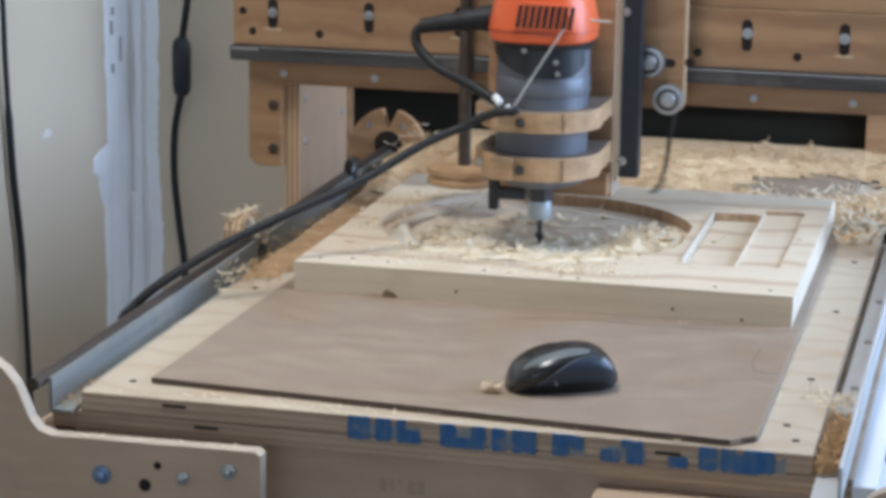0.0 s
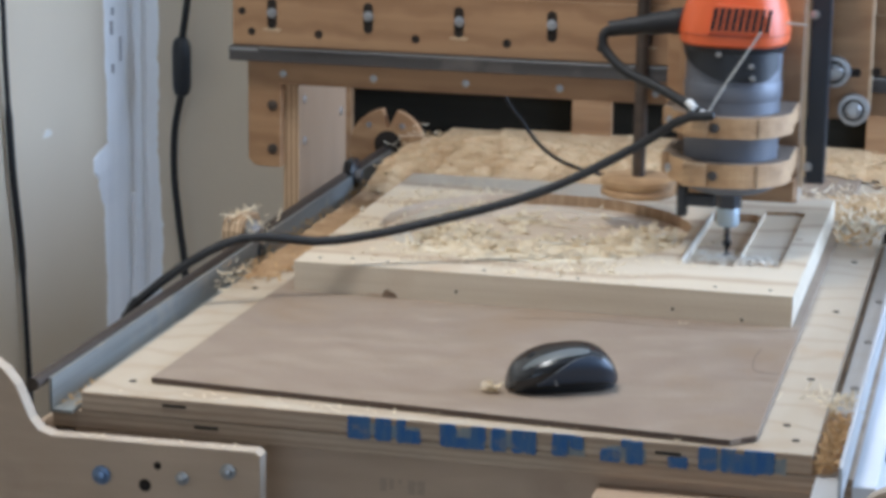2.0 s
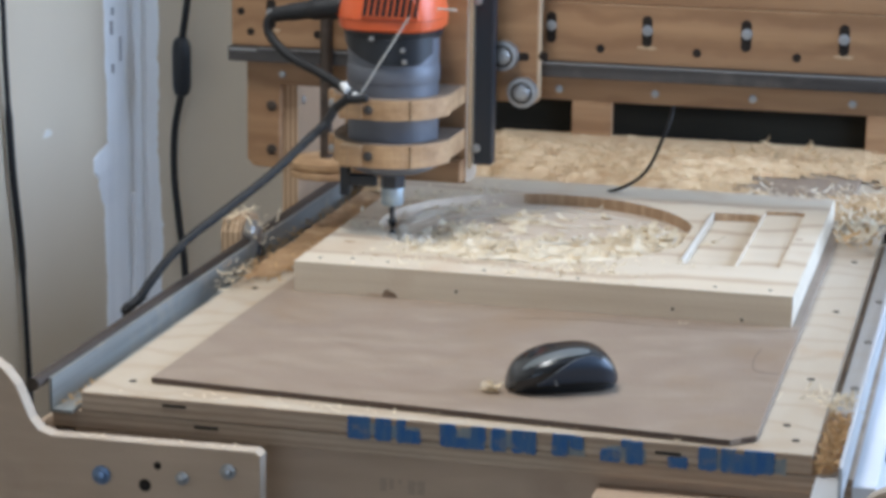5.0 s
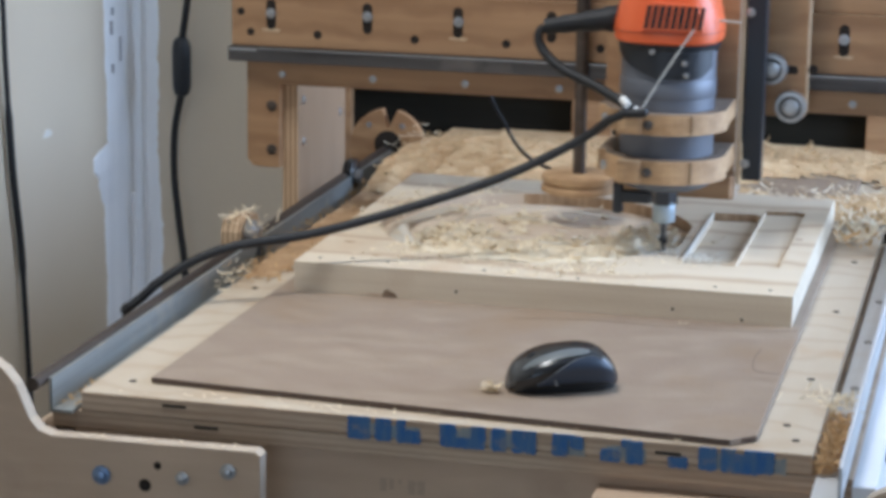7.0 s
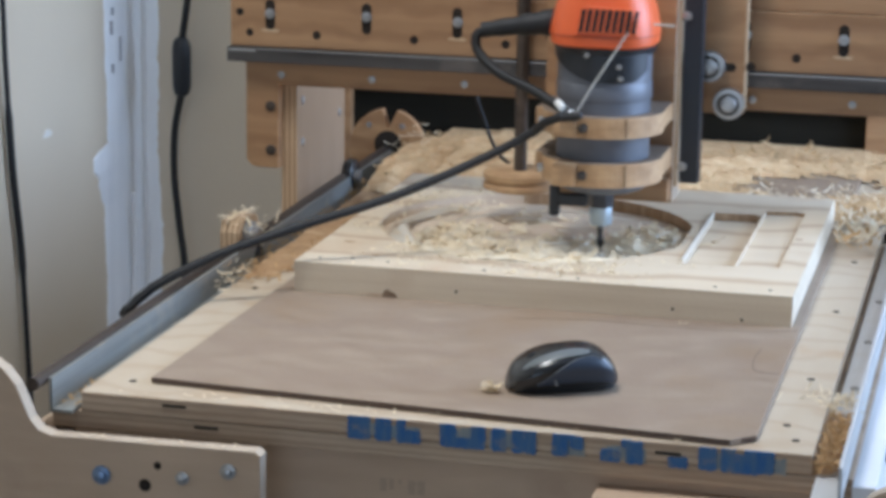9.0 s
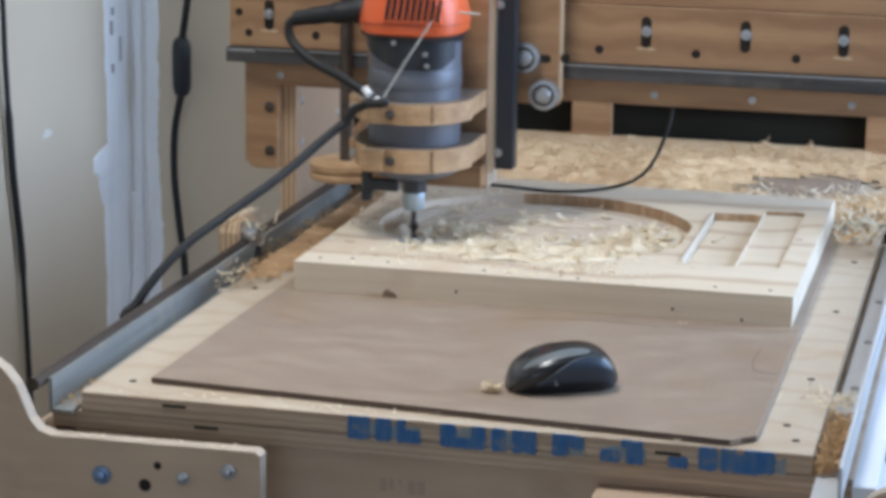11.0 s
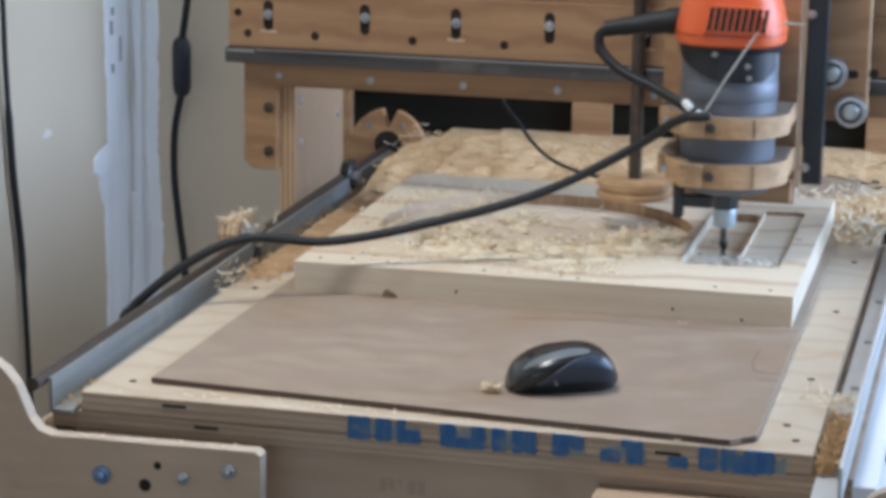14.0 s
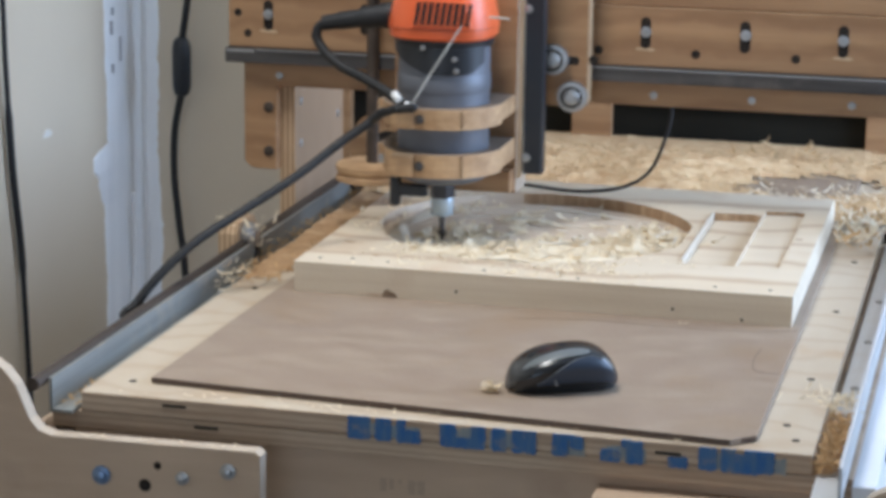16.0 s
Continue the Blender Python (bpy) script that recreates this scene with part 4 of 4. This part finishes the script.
def router():
    r = thing("router", "orange and black hand router with grey metal body", "router")
    cy = .21
    part("motor_body", lathe([(.044, .0900), (.049, .0935), (.0500, .10), (.0500, .205), (.0505, .238), (.047, .244)], "z", (0, cy, 0), 56), GREY, r, "grey cast metal motor body", True)
    part("body_collar", lathe([(.0505, .188), (.0512, .190), (.0512, .205), (.0505, .207)], "z", (0, cy, 0), 48), GREY, r, "", True)
    # black shoulder: a collar under the housing with a shield down the front
    part("shoulder", lathe([(.0515, .2375), (.0535, .2395), (.0545, .2465)], "z", (0, cy, 0), 48), BLACK, r, "black plastic shoulder", True)

    def shield(a0, a1, low, rad, deep, top):
        b = bmesh.new()
        grids = []
        for rr in (rad, rad - deep):
            rows = []
            for i in range(25):
                a = a0 + (a1 - a0) * i / 24
                z0 = low(i / 24)
                rows.append([b.verts.new((rr * math.cos(radians(a)), cy + rr * math.sin(radians(a)), z0 + (top - z0) * j / 6)) for j in range(7)])
            for p, q in zip(rows, rows[1:]):
                for j in range(6):
                    b.faces.new((p[j], p[j + 1], q[j + 1], q[j]))
            grids.append(rows)
        o, n = grids
        for i in range(24):
            for j in (0, 6):
                b.faces.new((o[i][j], o[i + 1][j], n[i + 1][j], n[i][j]))
        for i in (0, 24):
            for j in range(6):
                b.faces.new((o[i][j], o[i][j + 1], n[i][j + 1], n[i][j]))
        return b
    part("front_shield", shield(-172, -22, lambda f: .2105 + .0285 * max(0, (.52 - f) / .52) ** 1.15 + .012 * max(0, (f - .86) / .14), .0535, .006, .2405), BLACK, r, "black plastic front shield", True)
    part("shield_panel", shield(-84, -44, lambda f: .2135, .0550, .004, .2385), BLACK, r, "raised black panel", True)
    # orange housing
    b = bmesh.new()
    rings = []
    for z, rx, ry in ((.2465, .0535, .054), (.249, .0565, .057), (.259, .0575, .058), (.268, .0565, .057), (.284, .053, .055), (.300, .047, .052), (.318, .040, .047), (.33, .034, .042)):
        rings.append([b.verts.new((rx * math.copysign(abs(math.cos(a)) ** .72, math.cos(a)), cy + ry * math.copysign(abs(math.sin(a)) ** .72, math.sin(a)), z))
                      for a in [2 * math.pi * k / 44 for k in range(44)]])
    for p, q in zip(rings, rings[1:]):
        for k in range(44):
            b.faces.new((p[k], p[(k + 1) % 44], q[(k + 1) % 44], q[k]))
    b.faces.new(rings[0]), b.faces.new(rings[-1])
    house = part("housing", b, ORANGE, r, "bright orange plastic housing", True)
    part("vent_panel", prism([(-.022, .2620), (.044, .2620), (.036, .290), (-.012, .292)], cy - .0600, cy - .054, bevel=.001), ORANGE, house)
    part("seam", tube([(.0578 * math.copysign(abs(math.cos(radians(a))) ** .72, math.cos(radians(a))), cy + .0583 * math.copysign(abs(math.sin(radians(a))) ** .72, math.sin(radians(a))), .2592) for a in range(-175, 0, 10)], .0006, 6), ORANGE_DARK, house, "moulded seam line")
    for k in range(9):
        x = -.019 + .0070 * k
        part("vent_slot", prism([(x, .2650), (x + .0042, .2650), (x + .0080, .2885), (x + .0038, .2885)], cy - .0607, cy - .0595), RUBBER, house, "dark vent slot")
    for x, z, d in ((-.010, .2395, .0535), (.026, .2155, .0500), (.024, .228, .0500)):
        part("screw", lathe([(.0030, -d), (.0030, -d - .0018), (.0018, -d - .0024)], "y", (x, cy, z), 10), ZINC, r, "", True)
    # cord grip
    pts = [(-.045, cy, .268), (-.060, cy - .01, .2665), (-.080, cy - .015, .264), (-.104, cy - .018, .2605), (-.131, cy - .02, .256)]
    part("cord_grip", tube(spline(pts, 4), [.0150] * 2 + [.0140] * 4 + [.0120] * 4 + [.0098] * 4 + [.0085] * 3, 14), RUBBER, r, "black rubber cord grip", True)
    pts = [(-.131, cy - .02, .256), (-.137, cy - .022, .248), (-.133, cy - .025, .233), (-.109, cy - .035, .214), (-.068, cy - .05, .199), (-.027, cy - .068, .181), (-.016, cy - .074, .1765)]
    part("cord_loop", tube(spline(pts, 6), .0054, 10), RUBBER, r, "black cord loop", True)
    part("cable_tie", tube([(-.037, cy - .068, .1905), (-.033, cy - .074, .188), (-.030, cy - .076, .1855)], .0042, 8), WHITE, r, "white nylon tie", True)
    part("cable_tie", tube([(-.023, cy - .075, .1815), (-.019, cy - .078, .179), (-.017, cy - .080, .1775)], .0040, 8), WHITE, r, "white nylon tie", True)
    part("string", tube([(-.017, cy - .076, .180), (.003, cy - .068, .2155), (.034, cy - .062, .266)], .0010, 6), STRING, r, "pale string", True)
    part("string_end", tube([(.056, cy - .03, .272), (.078, cy - .03, .271)], .0013, 6), STRING, r)
    # base lever, nut, collet and cutter
    part("base_ring", lathe([(.026, .0865), (.037, .0873), (.041, .0905)], "z", (0, cy, 0), 40), GREY, r, "grey base flange", True)
    part("lock_lever", join(box(-.045, -.010, cy - .034, cy - .022, .073, .086, .002), box(-.051, -.040, cy - .036, cy - .022, .061, .095, .003)), BLACK, r, "black locking lever")
    part("spindle_nut", lathe([(.011, .0665), (.0142, .068), (.0142, .089), (.013, .092)], "z", (0, cy, 0), 6), BITM, r, "dark steel nut")
    part("collet", lathe([(.0105, .0475), (.0122, .0495), (.0125, .0655), (.0118, .0680)], "z", (0, cy, 0), 24), COLLET, r, "pale steel collet", True)
    part("cutter_shank", lathe([(.0032, .030), (.0032, .048)], "z", (0, cy, 0), 12), STEEL, r, "", True)
    b = bmesh.new()
    prev = None
    for k in range(15):
        z = .012 + .024 * k / 14
        ring = [b.verts.new((rad * math.cos(a + k * .35), cy + rad * math.sin(a + k * .35), z)) for a, rad in ((0, .0048), (1.0, .0022), (3.1416, .0048), (4.14, .0022))]
        if prev:
            for j in range(4):
                b.faces.new((prev[j], prev[(j + 1) % 4], ring[(j + 1) % 4], ring[j]))
        else:
            b.faces.new(ring)
        prev = ring
    b.faces.new(prev)
    part("cutter", b, BITM, r, "dark fluted cutter")
    return r


ROUTER = router()


_c = random.Random(41)
SPRAY = shavings("wood_chips", "fresh white chips thrown up round the cutter",
                 [(_c.gauss(.004, .018), .186 + _c.gauss(0, .012), .0150 + abs(_c.gauss(0, .002))) for _ in range(120)] +
                 [(_c.gauss(.030, .022), .176 + _c.gauss(0, .012), .0150 + abs(_c.gauss(0, .002))) for _ in range(120)], .0080, 42, WHITE_CHIP, .8, 1.6)


# ---- wall cables ----
def wall_cables():
    a = thing("power_cord", "black mains cord hanging against the wall", "cord")
    part("cord", tube(spline([(-.522, 1.16, .30), (-.543, 1.16, .146), (-.552, 1.16, .086)], 6), .0058, 8), RUBBER, a, "", True)
    part("inline_plug", lathe([(.006, -.046), (.0115, -.042), (.0145, -.03), (.0150, .028), (.0130, .040), (.008, .047)], "z", (-.5535, 1.16, .040), 20), BLACK, a, "dark inline plug", True)
    part("cord", tube(spline([(-.555, 1.16, -.004), (-.566, 1.16, -.06), (-.568, 1.16, -.133), (-.560, 1.16, -.216), (-.553, 1.16, -.275), (-.55, 1.16, -.40), (-.55, 1.16, -.7)], 8), .0060, 8), RUBBER, a, "", True)
    c = thing("power_cord", "thin black cord hanging down the beige wall", "cord")
    part("cord", tube(spline([(-.64, .68, .32), (-.64, .693, .197), (-.64, .697, .102), (-.64, .710, -.044), (-.64, .732, -.171), (-.64, .745, -.333), (-.64, .752, -.45), (-.64, .755, -.7)], 8),
                      [.0042] * 20 + [.0058] * 14 + [.0044] * 23, 8), RUBBER, c, "", True)


wall_cables()


# ---- the router's long cord, in rigid links ----
SHAPES = (
    (.118, ((.065, .094, .170), (.032, .076, .146), (-.008, .037, .113), (-.052, -.005, .083), (-.099, -.053, .049), (-.140, -.095, -.003))),
    (.155, ((.103, .097, .173), (.066, .079, .149), (.018, .040, .113), (-.037, -.005, .083), (-.090, -.051, .056), (-.140, -.095, -.003))),
    (.206, ((.155, .102, .171), (.111, .084, .153), (.052, .043, .114), (-.016, -.005, .080), (-.079, -.049, .046), (-.141, -.095, -.003))),
    (.263, ((.205, .102, .168), (.150, .082, .137), (.080, .041, .104), (.001, -.008, .077), (-.073, -.053, .042), (-.139, -.095, -.001))),
    (.291, ((.229, .102, .160), (.167, .080, .127), (.093, .039, .096), (.009, -.009, .070), (-.071, -.055, .043), (-.138, -.095, .003))),
    (.361, ((.288, .100, .160), (.210, .074, .120), (.123, .033, .091), (.028, -.014, .066), (-.066, -.061, .051), (-.135, -.095, .004))),
    (.446, ((.361, .099, .166), (.267, .071, .128), (.159, .028, .098), (.051, -.017, .069), (-.040, -.056, .067), (-.135, -.095, .002))),
)
TURNS = (1.70, 7.75, 13.60)
LINK = .019


def along(ctrl, step, count):
    """Points at even steps along a smooth curve."""
    pts = spline(ctrl, 10)
    out, i, pos, left = [pts[0].copy()], 1, pts[0].copy(), step
    while len(out) < count + 1 and i < len(pts):
        d = (pts[i] - pos).length
        if d < left:
            left -= d
            pos = pts[i].copy()
            i += 1
        else:
            pos = pos + (pts[i] - pos) * (left / d)
            out.append(pos.copy())
            left = step
    return out


def cord_shape(x, dz, t):
    """The cord from its tie on the router to the rail; it sags for a moment after each turn at the far end."""
    k = 0
    while k < len(SHAPES) - 2 and x > SHAPES[k + 1][0]:
        k += 1
    (xa, a), (xb, b) = SHAPES[k], SHAPES[k + 1]
    u = (x - xa) / (xb - xa)
    ctrl = [Vector(p) * (1 - u) + Vector(q) * u for p, q in zip(a, b)]
    if u < 0:
        ctrl = [Vector(p) + Vector((x - xa, 0, 0)) * (1 - (j + 1) / 6) for j, p in enumerate(a)]
    for t0 in TURNS:
        if t0 < t < t0 + .8:
            drop = .018 * math.sin(math.pi * (t - t0) / .8)
            for j, share in enumerate((.5, 1.0, 1.0, .5)):
                ctrl[j].z -= drop * share
    y = .099 + gantry_y(t)
    return [Vector((x - .008, y, .186 + dz)), Vector((x - .036, y, .181 + dz))] + ctrl + [Vector((-.148, -.105, -.05)), Vector((-.15, -.11, -.45))]


def links(owner, count, step, r, mat):
    prof = [(r * .5, -step * .5 - r * 1.2), (r * .95, -step * .5 - r * .8), (r, -step * .5), (r, step * .5), (r * .95, step * .5 + r * .8), (r * .5, step * .5 + r * 1.2)]
    b = lathe(prof, "z", seg=10)
    first = part("cord_link", b, mat, owner, "", True)
    out = [first]
    for _ in range(count - 1):
        o = new("cord_link", first.data)
        o.parent = owner
        out.append(o)
    return out


CORD = thing("extension_cord", "long black rubber power cord reaching to the rail", "cord")
CORD_LINKS = links(CORD, 50, LINK, .0049, RUBBER)
WIRE = thing("motor_wire", "thin black wire looping behind the carriage", "wire")
WIRE_LINKS = links(WIRE, 30, .0145, .0022, RUBBER)


def wire_shape(x, y, t):
    u = min(1, max(0, (x - .225) / .06))
    u = u * u * (3 - 2 * u)
    top = .334 * (1 - u) + (0.117 + 0.223 * (x - .40)) * u
    low = .030 * (1 - u) * min(1, max(0, (11.2 - t) / 1.5))
    a, b = Vector((x + .046 * (1 - u) - .08 * u - low, .375 + y + low, .055 + .010 * u - 1.3 * low)), Vector((top, .43 + y, .185))
    mix = lambda f, z, dy: Vector((a.x + (b.x - a.x) * f, .375 + dy + y, z))
    return [a, mix(.45 - .12 * u, .046 + .016 * u - low, .02 + 2.4 * low), mix(.80 - .14 * u, .060 + .017 * u - low * .5, .035 + 1.5 * low), mix(.95 - .09 * u, .105 + .012 * u, .045), b, b + Vector((0, 0, .3))]


# ---- motion: seconds, place of the cutter along the gantry, lift of the tool ----
EARLY = ((0, 0.2186, 0.0000), (0.5, 0.2879, -0.0032), (1, 0.3720, 0.0071), (1.5, 0.4458, 0.0101), (1.72, 0.4600, 0.0098), (2, 0.4249, 0.0066), (2.5, 0.3557, 0.0030),
         (3, 0.2627, -0.0013), (3.5, 0.2009, -0.0014), (4, 0.1236, 0.0033), (4.2, 0.0990, 0.0039), (4.5, 0.0620, 0.0040), (4.8, 0.0440, 0.0050), (5.1, 0.0620, 0.0060),
         (5.8, 0.1680, 0.0050), (6.3, 0.2382, 0.0066), (6.5, 0.2633, 0.0005), (7, 0.3562, 0.0066), (7.5, 0.4280, 0.0094), (7.77, 0.4600, 0.0115))
LATE = ((8, 0.4432, 0.0121), (8.5, 0.3716, 0.0102), (9, 0.2879, 0.0000), (9.2, 0.2575, 0.0030), (10, 0.1280, 0.0030), (10.4, 0.0660, 0.0050), (10.65, 0.0440, 0.0050),
         (10.9, 0.0640, 0.0040), (11.3, 0.1280, 0.0024), (11.5, 0.1555, 0.0007), (12, 0.2183, 0.0116), (12.5, 0.2942, 0.0002), (13, 0.3749, 0.0102), (13.5, 0.4473, 0.0131),
         (13.63, 0.4585, 0.0128), (14, 0.4229, 0.0084), (14.5, 0.3475, 0.0072), (15, 0.2633, 0.0036), (15.5, 0.1931, 0.0078), (16, 0.1124, 0.0006))
MOVES = EARLY + LATE
STEPS = (1.75, 4.8, 7.85, 10.7, 13.65)


def at_time(t):
    for a, b in zip(MOVES, MOVES[1:]):
        if t <= b[0]:
            u = (t - a[0]) / (b[0] - a[0])
            return a[1] + (b[1] - a[1]) * u, a[2] + (b[2] - a[2]) * u
    return MOVES[-1][1:]


def gantry_y(t):
    return -.0035 * sum(min(1, max(0, (t - s) / .15 + .5)) for s in STEPS)


def motions():
    fine = [k / 8 for k in range(129)]
    walk(GANTRY, [(t, pose(0, gantry_y(t), 0)) for t in fine])
    walk(CHIPS, [(t, pose(0, gantry_y(t), 0)) for t in fine])
    walk(CARRIAGE, [(m[0], pose(m[1], gantry_y(m[0]), 0)) for m in MOVES])
    for ob in (SLIDE, ROUTER, SPRAY):
        walk(ob, [(m[0], pose(m[1] + .005, gantry_y(m[0]) - .025, m[2] + .0059)) for m in MOVES])
    half = [k / 4 for k in range(65)]
    for chain, step, shape in ((CORD_LINKS, LINK, lambda t: cord_shape(*at_time(t), t)), (WIRE_LINKS, .0145, lambda t: wire_shape(at_time(t)[0], gantry_y(t), t))):
        curves = [along(shape(t), step, len(chain)) for t in half]
        for k, ob in enumerate(chain):
            rows = []
            for t, c in zip(half, curves):
                a, b = c[min(k, len(c) - 2)], c[min(k + 1, len(c) - 1)]
                rows.append((t, Matrix.Translation((a + b) / 2) @ (b - a).to_track_quat("Z", "Y").to_matrix().to_4x4()))
            walk(ob, rows)


motions()
